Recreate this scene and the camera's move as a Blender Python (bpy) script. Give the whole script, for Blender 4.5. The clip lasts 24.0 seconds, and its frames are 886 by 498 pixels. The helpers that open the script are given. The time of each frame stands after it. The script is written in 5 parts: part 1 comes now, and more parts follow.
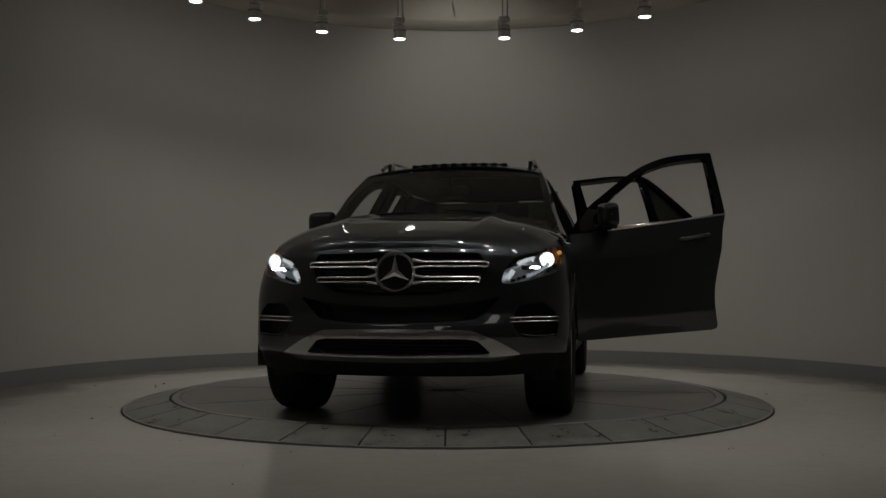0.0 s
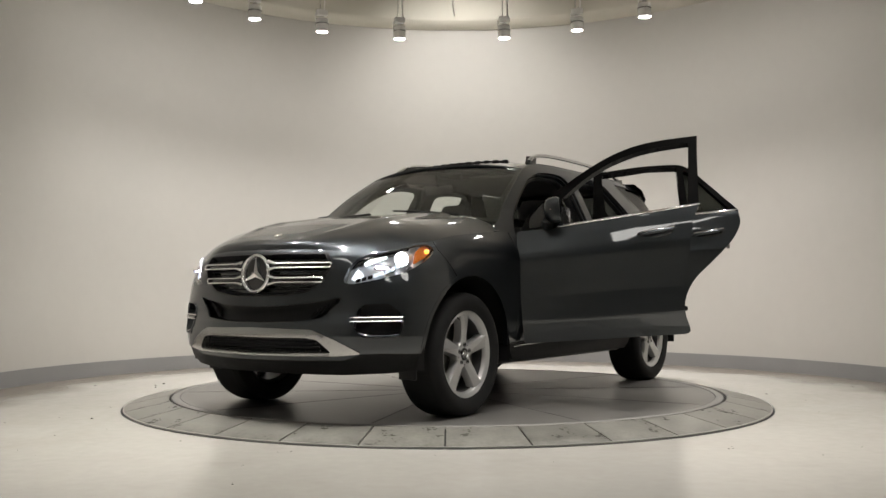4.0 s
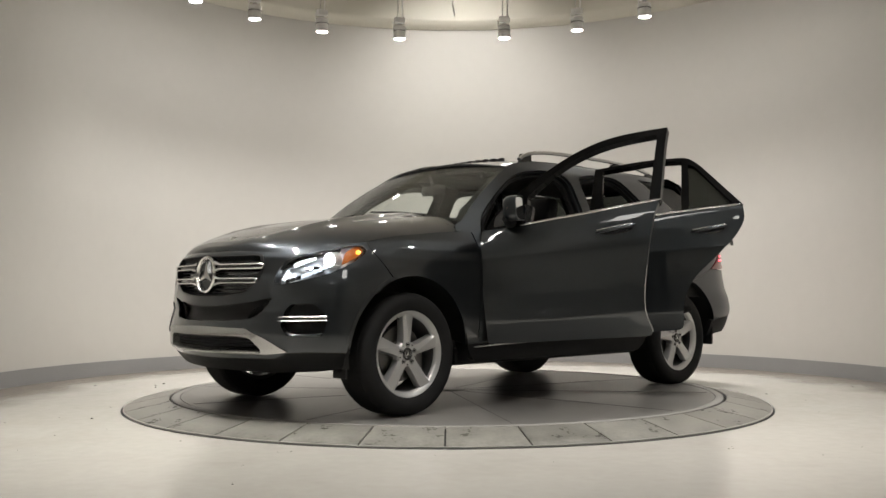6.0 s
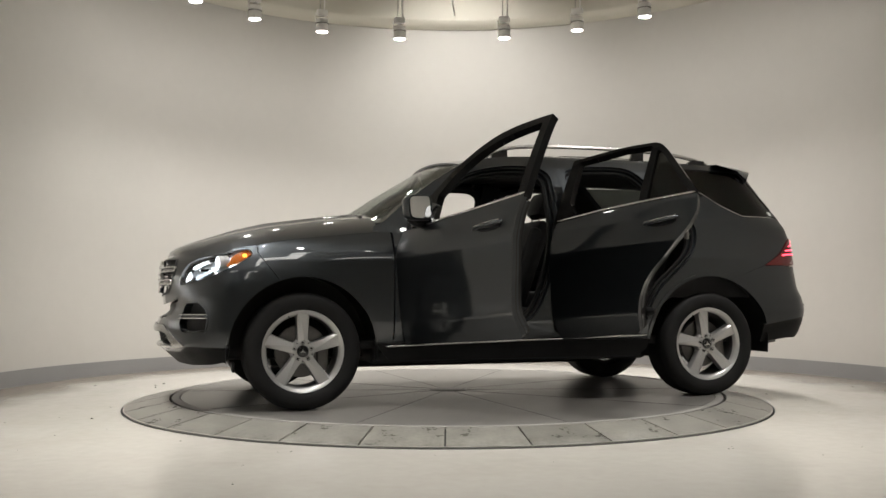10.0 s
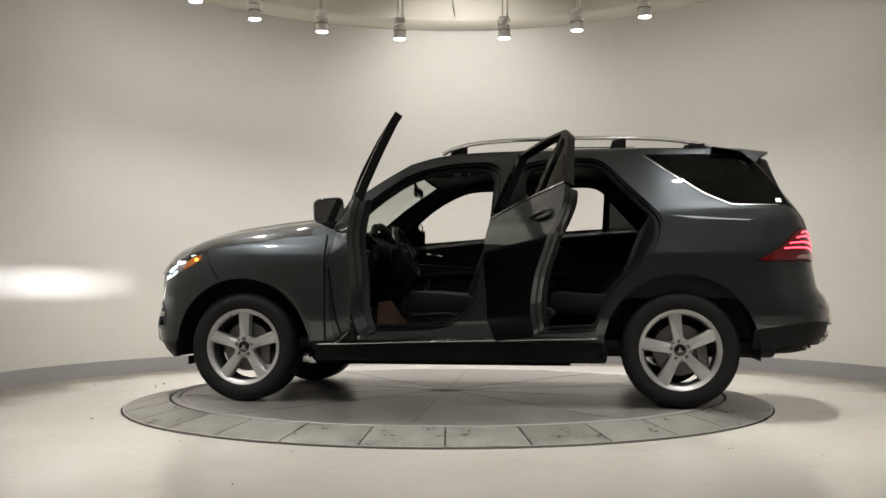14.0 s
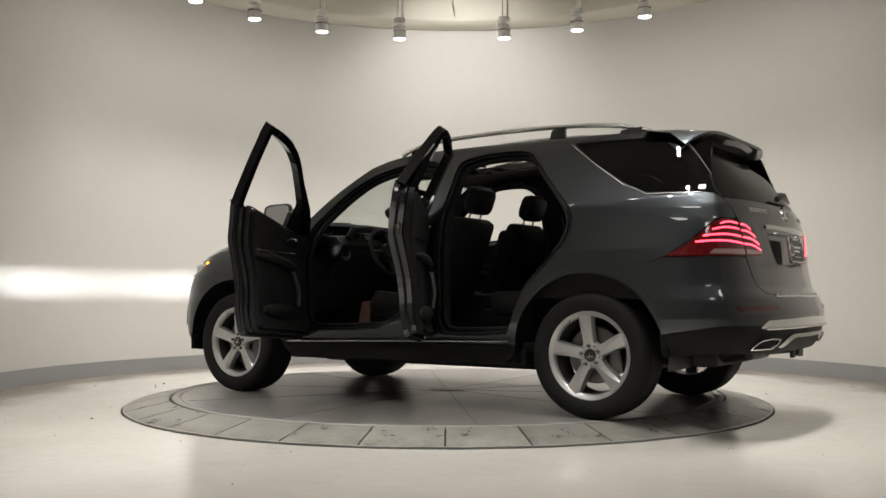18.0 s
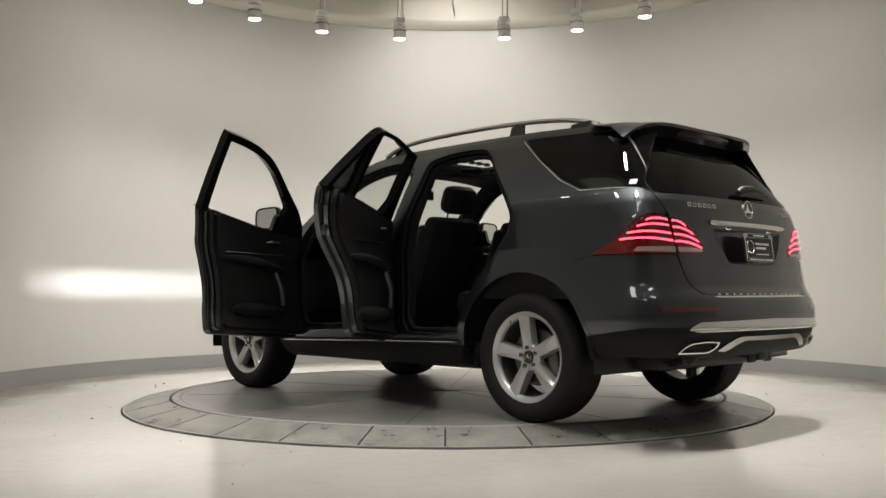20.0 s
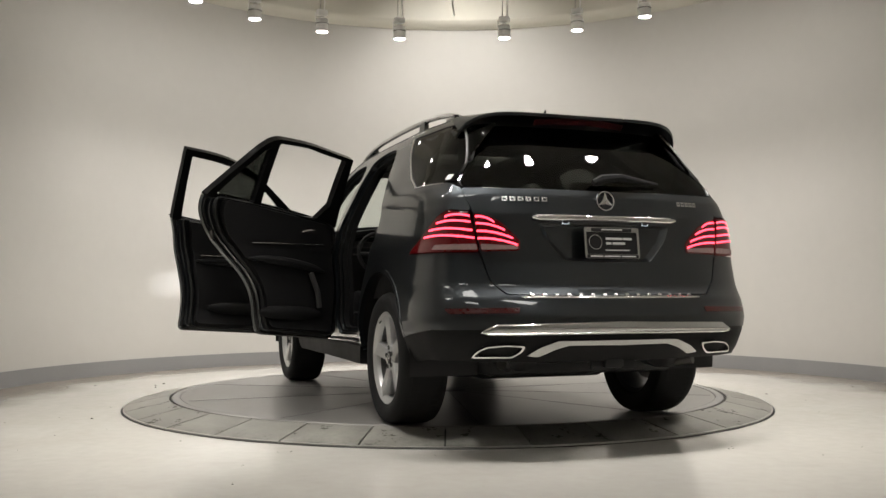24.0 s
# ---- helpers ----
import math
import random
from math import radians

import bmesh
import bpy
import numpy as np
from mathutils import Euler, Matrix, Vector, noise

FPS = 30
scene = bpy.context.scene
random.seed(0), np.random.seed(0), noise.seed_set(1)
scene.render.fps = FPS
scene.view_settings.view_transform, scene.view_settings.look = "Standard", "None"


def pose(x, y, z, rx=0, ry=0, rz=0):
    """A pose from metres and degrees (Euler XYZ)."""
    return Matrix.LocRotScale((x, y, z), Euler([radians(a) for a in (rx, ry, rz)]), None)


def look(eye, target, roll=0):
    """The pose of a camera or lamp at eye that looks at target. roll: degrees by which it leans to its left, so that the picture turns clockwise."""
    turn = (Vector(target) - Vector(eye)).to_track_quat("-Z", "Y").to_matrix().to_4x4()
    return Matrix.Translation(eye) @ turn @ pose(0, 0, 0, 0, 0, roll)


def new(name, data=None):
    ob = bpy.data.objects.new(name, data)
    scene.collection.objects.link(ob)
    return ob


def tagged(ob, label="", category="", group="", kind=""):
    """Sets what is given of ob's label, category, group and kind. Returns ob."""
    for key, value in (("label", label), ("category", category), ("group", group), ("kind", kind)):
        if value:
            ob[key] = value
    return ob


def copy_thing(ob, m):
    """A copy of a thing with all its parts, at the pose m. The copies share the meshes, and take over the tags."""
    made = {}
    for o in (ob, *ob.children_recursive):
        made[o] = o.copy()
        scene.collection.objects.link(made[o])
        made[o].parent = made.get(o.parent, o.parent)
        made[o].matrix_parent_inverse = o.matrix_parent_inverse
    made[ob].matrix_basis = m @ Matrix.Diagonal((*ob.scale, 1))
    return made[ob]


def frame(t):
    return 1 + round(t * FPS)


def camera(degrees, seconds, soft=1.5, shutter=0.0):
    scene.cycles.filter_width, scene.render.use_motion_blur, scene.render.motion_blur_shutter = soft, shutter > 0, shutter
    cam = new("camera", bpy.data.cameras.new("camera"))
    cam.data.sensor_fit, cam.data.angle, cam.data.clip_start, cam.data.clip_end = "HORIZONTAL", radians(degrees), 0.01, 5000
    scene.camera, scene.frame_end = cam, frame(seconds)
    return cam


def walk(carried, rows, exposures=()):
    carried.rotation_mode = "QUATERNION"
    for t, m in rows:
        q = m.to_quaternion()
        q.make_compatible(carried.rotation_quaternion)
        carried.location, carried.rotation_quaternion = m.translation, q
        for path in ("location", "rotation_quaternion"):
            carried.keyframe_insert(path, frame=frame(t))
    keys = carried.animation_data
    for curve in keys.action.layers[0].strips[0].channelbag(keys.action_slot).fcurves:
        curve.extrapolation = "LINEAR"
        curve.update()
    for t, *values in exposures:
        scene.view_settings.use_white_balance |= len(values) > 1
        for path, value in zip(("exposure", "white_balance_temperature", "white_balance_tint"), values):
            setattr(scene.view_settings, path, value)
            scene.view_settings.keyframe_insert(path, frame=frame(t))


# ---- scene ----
cam = camera(49.99, 24.0)
EYE = (0, -7.295, .733)
still = look(EYE, (EYE[0] - .00433, EYE[1] + .9989, EYE[2] + .04668), -.076)
walk(cam, [(0, still), (24, still)], [(0, -2.7), (.5, -2.05), (1, -1.45), (1.5, -.95), (2, -.55), (2.5, -.35), (3.3, -.2), (4.2, -.05), (5, 0), (24, 0)])

# ---- light: a dim hall, and the spots of the lighting track (their lamps are built further down)
FLOOR_Z = -.07
WALL_C, WALL_R, WALL_TOP = Vector((.11, .25, 0)), 3.92, 3.94
# heads from 209 degrees on are added out of view to light the front
SPOTS = [27, 43.1, 59.6, 76.7, 100.9, 119.1, 135.5, 151.1, 209, 227, 244, 261, 279, 296, 313, 331]
SPOT_R, SPOT_Z = 2.62, 3.40
BEAM, WIDE, AIM_R = 146, 110, 2.66
SPILL = 20
world = bpy.data.worlds.new("world")
world.use_nodes = True
scene.world = world
world.node_tree.nodes["Background"].inputs[0].default_value = (.5, .48, .45, 1)
world.node_tree.nodes["Background"].inputs[1].default_value = .02


def spot(at, to, watts, degrees=95, blend=1.0, size=.05, colour=(1, .957, .915)):
    lamp = bpy.data.lights.new("spot_light", "SPOT")
    lamp.energy, lamp.spot_size, lamp.spot_blend, lamp.shadow_soft_size, lamp.color = watts, radians(degrees), blend, size, colour
    ob = new("spot_light", lamp)
    ob.matrix_world = look(at, to)
    return ob


for a in SPOTS:
    ca, sa = math.cos(radians(a)), math.sin(radians(a))
    at = (SPOT_R * ca, SPOT_R * sa, SPOT_Z - .03)
    # the beam on the floor; added wide and spill lamps brighten the wall
    spot(at, (AIM_R * ca, AIM_R * sa, 0), BEAM, 68, 1)
    if sa > -.6:
        spot((at[0], at[1], at[2] - .003), (2.82 * ca, 2.82 * sa, 0), WIDE, 116, 1)
        spot((at[0], at[1], at[2] - .006), (3.3 * ca, 3.3 * sa, 2.8), SPILL, 180, 1)
# added unseen lamp close under the ceiling, makes the bright spot on the back wall
spot((.10, 2.74, 3.98), (.20, 4.15, 3.1), 85, 130, 1)


# ---- materials
def material(name, colour, rough=.5, metal=0.0, coat=0.0, vary=.06, scale=8.0, bump=0.0, bump_scale=200.0, rough_vary=.05, emit=None, power=0.0, glass=0.0, ior=1.45, spec=.5, fine=60.0):
    m = bpy.data.materials.new(name)
    m.use_nodes = True
    n, l = m.node_tree.nodes, m.node_tree.links
    b = n["Principled BSDF"]
    b.inputs["Roughness"].default_value, b.inputs["Metallic"].default_value = rough, metal
    b.inputs["Coat Weight"].default_value, b.inputs["Coat Roughness"].default_value = coat, .02
    b.inputs["Coat IOR"].default_value = 1.62
    b.inputs["Transmission Weight"].default_value, b.inputs["IOR"].default_value, b.inputs["Specular IOR Level"].default_value = glass, ior, spec
    b.inputs["Base Color"].default_value = (*colour, 1)
    if emit:
        b.inputs["Emission Color"].default_value, b.inputs["Emission Strength"].default_value = (*emit, 1), power
    if vary or bump:
        co = n.new("ShaderNodeTexCoord")
    if vary:
        big, small, mix, ramp = n.new("ShaderNodeTexNoise"), n.new("ShaderNodeTexNoise"), n.new("ShaderNodeMix"), n.new("ShaderNodeMapRange")
        big.inputs["Scale"].default_value, small.inputs["Scale"].default_value = scale, fine
        big.inputs["Detail"].default_value = small.inputs["Detail"].default_value = 5
        mix.inputs["Factor"].default_value = .35
        for t, s in ((big, "A"), (small, "B")):
            l.new(co.outputs["Object"], t.inputs["Vector"])
            l.new(t.outputs["Fac"], mix.inputs[s])
        l.new(mix.outputs["Result"], ramp.inputs["Value"])
        ramp.inputs["From Min"].default_value, ramp.inputs["From Max"].default_value = .3, .7
        ramp.inputs["To Min"].default_value, ramp.inputs["To Max"].default_value = 1 - vary, 1 + vary
        tint = n.new("ShaderNodeVectorMath")
        tint.operation = "SCALE"
        tint.inputs[0].default_value = colour
        l.new(ramp.outputs["Result"], tint.inputs["Scale"])
        l.new(tint.outputs["Vector"], b.inputs["Base Color"])
        if rough_vary:
            rr = n.new("ShaderNodeMapRange")
            rr.inputs["From Min"].default_value, rr.inputs["From Max"].default_value = .3, .7
            rr.inputs["To Min"].default_value, rr.inputs["To Max"].default_value = max(0, rough - rough_vary), min(1, rough + rough_vary)
            l.new(mix.outputs["Result"], rr.inputs["Value"])
            l.new(rr.outputs["Result"], b.inputs["Roughness"])
    if bump:
        t, k = n.new("ShaderNodeTexNoise"), n.new("ShaderNodeBump")
        t.inputs["Scale"].default_value, t.inputs["Detail"].default_value = bump_scale, 4
        k.inputs["Strength"].default_value, k.inputs["Distance"].default_value = bump, .004
        l.new(co.outputs["Object"], t.inputs["Vector"])
        l.new(t.outputs["Fac"], k.inputs["Height"])
        l.new(k.outputs["Normal"], b.inputs["Normal"])
    return m


PAINT = material("grey_paint", (.041, .047, .052), .35, .95, 1.0, .02, 3, rough_vary=0)
GLOSS_BLACK = material("gloss_black", (.012, .012, .013), .12, 0, .6, .05)
BLACK_PLASTIC = material("black_plastic", (.014, .014, .0145), .42, 0, 0, .1, bump=.08, bump_scale=600, spec=.3)
FRAME_BLACK = material("frame_black", (.007, .007, .007), .05, 0, 0, .05, spec=.15)
RUBBER = material("rubber", (.016, .016, .016), .7, 0, 0, .15, 12, bump=.15, bump_scale=300, spec=.2)
SILL_BLACK = material("sill_plastic", (.011, .011, .0112), .5, 0, 0, .12, 8, bump=.08, bump_scale=500, spec=.14)
TRIM = material("dark_trim", (.016, .016, .0165), .62, 0, 0, .12, 10, bump=.2, bump_scale=500, spec=.2)
LEATHER = material("dark_leather", (.018, .018, .0185), .55, 0, 0, .12, 6, bump=.2, bump_scale=350, spec=.2)
CLOTH = material("headliner", (.035, .034, .032), .9, 0, 0, .08, 6, bump=.15, bump_scale=800)
CARPET = material("carpet", (.02, .02, .02), .95, 0, 0, .2, 20, bump=.5, bump_scale=500)
CHROME = material("chrome", (.82, .82, .82), .09, 1, 0, 0)
SATIN = material("satin_aluminium", (.66, .66, .65), .26, 1, 0, 0)
SKID_SILVER = material("silver_skid_paint", (.46, .46, .455), .24, .95, .2, 0)
WHITE_INK = material("white_lettering", (.75, .75, .73), .5, 0, 0, 0)
SILVER = material("silver_wheel_paint", (.56, .56, .555), .38, .7, .25, 0)
STEEL = material("brake_steel", (.16, .155, .15), .4, 1, 0, .12, 20)
MIRROR = material("mirror_glass", (.85, .87, .87), .02, 1, 0, 0)
AMBER = material("amber_lens", (.38, .10, .01), .15, 0, .5, .05, emit=(1, .3, .02), power=.07)
AMBER_LIT = material("amber_bulb", (.9, .4, .05), .3, 0, 0, 0, emit=(1, .42, .05), power=3.5)
RED = material("red_lens", (.07, .003, .004), .10, 0, .7, .05, emit=(1, .01, .02), power=.025)
RED_LIT = material("red_light_bar", (.6, .02, .03), .3, 0, 0, 0, emit=(1, .045, .08), power=5.5)
RED_DARK = material("red_reflector", (.05, .005, .006), .2, 0, .5, .15, 60)
WHITE_LIT = material("headlamp_light", (1, 1, 1), .3, 0, 0, 0, emit=(.93, .96, 1), power=14)
BEAM_LIT = material("headlamp_beam_source", (1, 1, 1), .3, 0, 0, 0, emit=(.93, .96, 1), power=70000)
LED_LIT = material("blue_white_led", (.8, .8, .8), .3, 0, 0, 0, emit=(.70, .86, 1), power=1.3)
DRL_LIT = material("daytime_light", (.8, .8, .8), .3, 0, 0, 0, emit=(.85, .93, 1), power=3)
SATIN_DARK = material("dark_satin_trim", (.09, .09, .09), .4, .4, 0, .06)
PAPER = material("paper", (.8, .8, .78), .8, 0, 0, .03)
CARDBOARD = material("cardboard", (.20, .125, .09), .9, 0, 0, .1, 12)
PLATE_INK = material("plate_black", (.015, .015, .016), .4, 0, 0, .1)


# ---- building blocks
class Shape:
    """Gathers corners and faces for one mesh."""

    def __init__(self):
        self.v, self.f = [], []

    def add(self, verts, faces):
        o = len(self.v)
        self.v += [tuple(map(float, p)) for p in verts]
        self.f += [tuple(i + o for i in f) for f in faces]
        return self

    def grid(self, rows, close_u=False, close_v=False):
        n, k = len(rows), len(rows[0])
        f = [(i * k + j, i * k + (j + 1) % k, (i + 1) % n * k + (j + 1) % k, (i + 1) % n * k + j)
             for i in range(n if close_v else n - 1) for j in range(k if close_u else k - 1)]
        return self.add([p for r in rows for p in r], f)

    def tube(self, pts, r, seg=8, cap=True, squash=1.0):
        pts = [Vector(p) for p in pts]
        rad = r if isinstance(r, (list, tuple)) else [r] * len(pts)
        rows, ref = [], None
        for i, p in enumerate(pts):
            d = (pts[min(i + 1, len(pts) - 1)] - pts[max(i - 1, 0)]).normalized()
            if ref is None:
                ref = Vector((0, 0, 1)) if abs(d.z) < .9 else Vector((1, 0, 0))
            a = d.cross(ref).normalized()
            ref = a.cross(d).normalized()
            rows.append([p + rad[i] * (math.cos(t) * a + squash * math.sin(t) * ref) for t in np.arange(seg) * 2 * math.pi / seg])
        self.grid(rows, close_u=True)
        if cap:
            o, k = len(self.v) - len(rows) * seg, len(rows)
            self.f += [tuple(range(o + seg - 1, o - 1, -1)), tuple(range(o + (k - 1) * seg, o + k * seg))]
        return self

    def lathe(self, prof, seg=32, m=None, a0=0, a1=360):
        """prof: (radius, height) round the z axis; m places it."""
        m = m or Matrix()
        full = abs(a1 - a0) >= 360
        k = seg if full else seg + 1
        rows = [[m @ Vector((r * math.cos(t), r * math.sin(t), h)) for t in [radians(a0) + radians(a1 - a0) * i / seg for i in range(k)]] for r, h in prof]
        return self.grid(rows, close_u=full)

    def slab(self, outline, lo, hi, m=None):
        """A plate with that outline, from height lo to hi."""
        m, k = m or Matrix(), len(outline)
        v = [m @ Vector((x, y, lo)) for x, y in outline] + [m @ Vector((x, y, hi)) for x, y in outline]
        return self.add(v, [tuple(range(k - 1, -1, -1)), tuple(range(k, 2 * k))] + [(i, (i + 1) % k, k + (i + 1) % k, k + i) for i in range(k)])

    def box(self, c, s, r=.01, m=None):
        """A box with softened edges."""
        b = bmesh.new()
        bmesh.ops.create_cube(b, size=1)
        bmesh.ops.scale(b, vec=s, verts=b.verts)
        if r:
            bmesh.ops.bevel(b, geom=b.edges[:], offset=r, segments=2, affect="EDGES", profile=.5)
        bmesh.ops.translate(b, vec=c, verts=b.verts)
        if m:
            bmesh.ops.transform(b, matrix=m, verts=b.verts)
        b.verts.index_update()
        self.add([v.co for v in b.verts], [[v.index for v in f.verts] for f in b.faces])
        b.free()
        return self

    def mirror(self):
        return self.add([(x, -y, z) for x, y, z in self.v], [f[::-1] for f in self.f])


def put(name, s, mat, parent=None, label="", smooth=True, normals=None, angle=35, at=None):
    """Links a Shape as one mesh object."""
    me = bpy.data.meshes.new(name)
    me.from_pydata(s.v, [], s.f)
    me.materials.append(mat)
    me.validate()
    if normals is not None:
        me.shade_smooth()
        me.normals_split_custom_set_from_vertices([tuple(q) for q in normals])
    elif smooth:
        me.shade_smooth()
        me.set_sharp_from_angle(angle=radians(angle))
    ob = new(name, me)
    if parent:
        ob.parent = parent
    if at is not None:
        ob.matrix_basis = at
    if label:
        tagged(ob, label)
    return ob


def share(ob, m):
    """One more object on the same mesh."""
    o = ob.copy()
    scene.collection.objects.link(o)
    o.matrix_basis = m
    return o


def rounded(pts, r=.02, n=4, closed=True):
    """A polygon with rounded corners; a corner may carry its own radius as a third number."""
    out, k = [], len(pts)
    for i, p in enumerate(pts):
        q, a, b = np.array(p[:2], float), np.array(pts[i - 1][:2], float), np.array(pts[(i + 1) % k][:2], float)
        rr = p[2] if len(p) > 2 else r
        if rr <= 0:
            out.append(tuple(q))
            continue
        la, lb = np.linalg.norm(a - q), np.linalg.norm(b - q)
        c = min(rr, la * .49, lb * .49)
        s, e = q + (a - q) / la * c, q + (b - q) / lb * c
        out += [tuple((1 - t) ** 2 * s + 2 * t * (1 - t) * q + t * t * e) for t in np.linspace(0, 1, n)]
    return out


def arc(cx, cz, r, a0, a1, n=14):
    return [(cx + r * math.cos(radians(a)), cz + r * math.sin(radians(a)), 0) for a in np.linspace(a0, a1, n)]


def inside(pts, poly):
    x, y, r = pts[:, 0], pts[:, 1], np.zeros(len(pts), bool)
    for i in range(len(poly)):
        (x1, y1), (x2, y2) = poly[i - 1], poly[i]
        if y1 != y2:
            r ^= ((y1 > y) != (y2 > y)) & (x < (x2 - x1) * (y - y1) / (y2 - y1) + x1)
    return r


def fill(loops, step):
    """Triangles that fill the first loop less the others, with corners about step apart."""
    from mathutils import geometry
    verts, edges = [], []
    for loop in loops:
        o, pts = len(verts), []
        for i, p in enumerate(loop):
            a, b = np.array(p, float), np.array(loop[(i + 1) % len(loop)], float)
            k = max(1, int(np.linalg.norm(b - a) / step + .5))
            pts += [a + (b - a) * j / k for j in range(k)]
        verts += pts
        edges += [(o + i, o + (i + 1) % len(pts)) for i in range(len(pts))]
    rim = np.array(verts)
    lo, hi = rim.min(0), rim.max(0)
    gx, gy = np.meshgrid(np.arange(lo[0] + step / 2, hi[0], step), np.arange(lo[1] + step / 2, hi[1], step * .87))
    gx = gx + (np.arange(gx.shape[0]) % 2)[:, None] * step / 2
    g = np.stack([gx.ravel(), gy.ravel()], -1)
    ok = inside(g, [tuple(p) for p in loops[0]])
    for h in loops[1:]:
        ok &= ~inside(g, [tuple(p) for p in h])
    g = g[ok]
    if len(g):
        g = g[np.array([np.min(np.sum((rim - p) ** 2, 1)) for p in g]) > (step * .45) ** 2]
    allv = [Vector(p) for p in verts] + [Vector(p) for p in g]
    v, _, f, *_ = geometry.delaunay_2d_cdt(allv, edges, [], 0, 1e-6)
    v = np.array([tuple(p) for p in v])
    f = np.array([tuple(t) for t in f])
    c = v[f].mean(1)
    ok = inside(c, [tuple(p) for p in loops[0]])
    for h in loops[1:]:
        ok &= ~inside(c, [tuple(p) for p in h])
    return v, f[ok]
# ---- body surface: a plan outline, drawn in by a profile that changes round the car
PLAN = [(2.34, 0), (2.325, .25), (2.262, .5), (2.165, .72), (2.04, .882), (1.87, .947), (1.46, .955), (1.0, .95), (.3, .957), (-.5, .96),
        (-1.2, .965), (-1.5, .965), (-1.83, .968), (-2.11, .962), (-2.29, .90), (-2.405, .70), (-2.470, .40), (-2.493, 0)]


def catmull(pts, n):
    p = np.array([2 * np.array(pts[0]) - np.array(pts[1])] + [np.array(q, float) for q in pts] + [2 * np.array(pts[-1]) - np.array(pts[-2])], float)
    out = []
    for i in range(1, len(p) - 2):
        for s in np.arange(n) / n:
            a, b, c, d = p[i - 1:i + 3]
            out.append(.5 * (2 * b + (c - a) * s + (2 * a - 5 * b + 4 * c - d) * s * s + (3 * b - a - 3 * c + d) * s ** 3))
    return np.array(out + [p[-2]])


_full = [(x, -y) for x, y in PLAN[3:0:-1]] + PLAN + [(x, -y) for x, y in PLAN[-2:-5:-1]]
_c = catmull(_full, 24)[3 * 24:(3 + len(PLAN) - 1) * 24 + 1]
_k = np.r_[0, np.cumsum(np.hypot(*np.diff(_c, axis=0).T))]
UMAX = _k[-1]
_u = np.linspace(0, UMAX, 1200)
_x, _y = np.interp(_u, _k, _c[:, 0]), np.interp(_u, _k, _c[:, 1])
_ker = np.hanning(41) / np.hanning(41).sum()


def _soft(a, sign):
    e = np.r_[sign * a[60:0:-1], a, sign * a[-2:-62:-1]]
    return np.convolve(e, _ker, "same")[60:-60]


_x, _y = _soft(_x, 1), _soft(_y, -1)
_t = np.stack([np.gradient(_x, _u), np.gradient(_y, _u)], -1)
_t /= np.linalg.norm(_t, axis=1)[:, None]
_nx, _ny = _t[:, 1], -_t[:, 0]


def ux(x):
    return float(np.interp(-x, -_x, _u))


def uf(y):
    h = len(_u) // 3
    return float(np.sign(y) * np.interp(abs(y), _y[:h], _u[:h]))


def ur(y):
    h = 2 * len(_u) // 3
    v = float(np.interp(abs(y), _y[h:][::-1], _u[h:][::-1]))
    return v if y >= 0 else 2 * UMAX - v


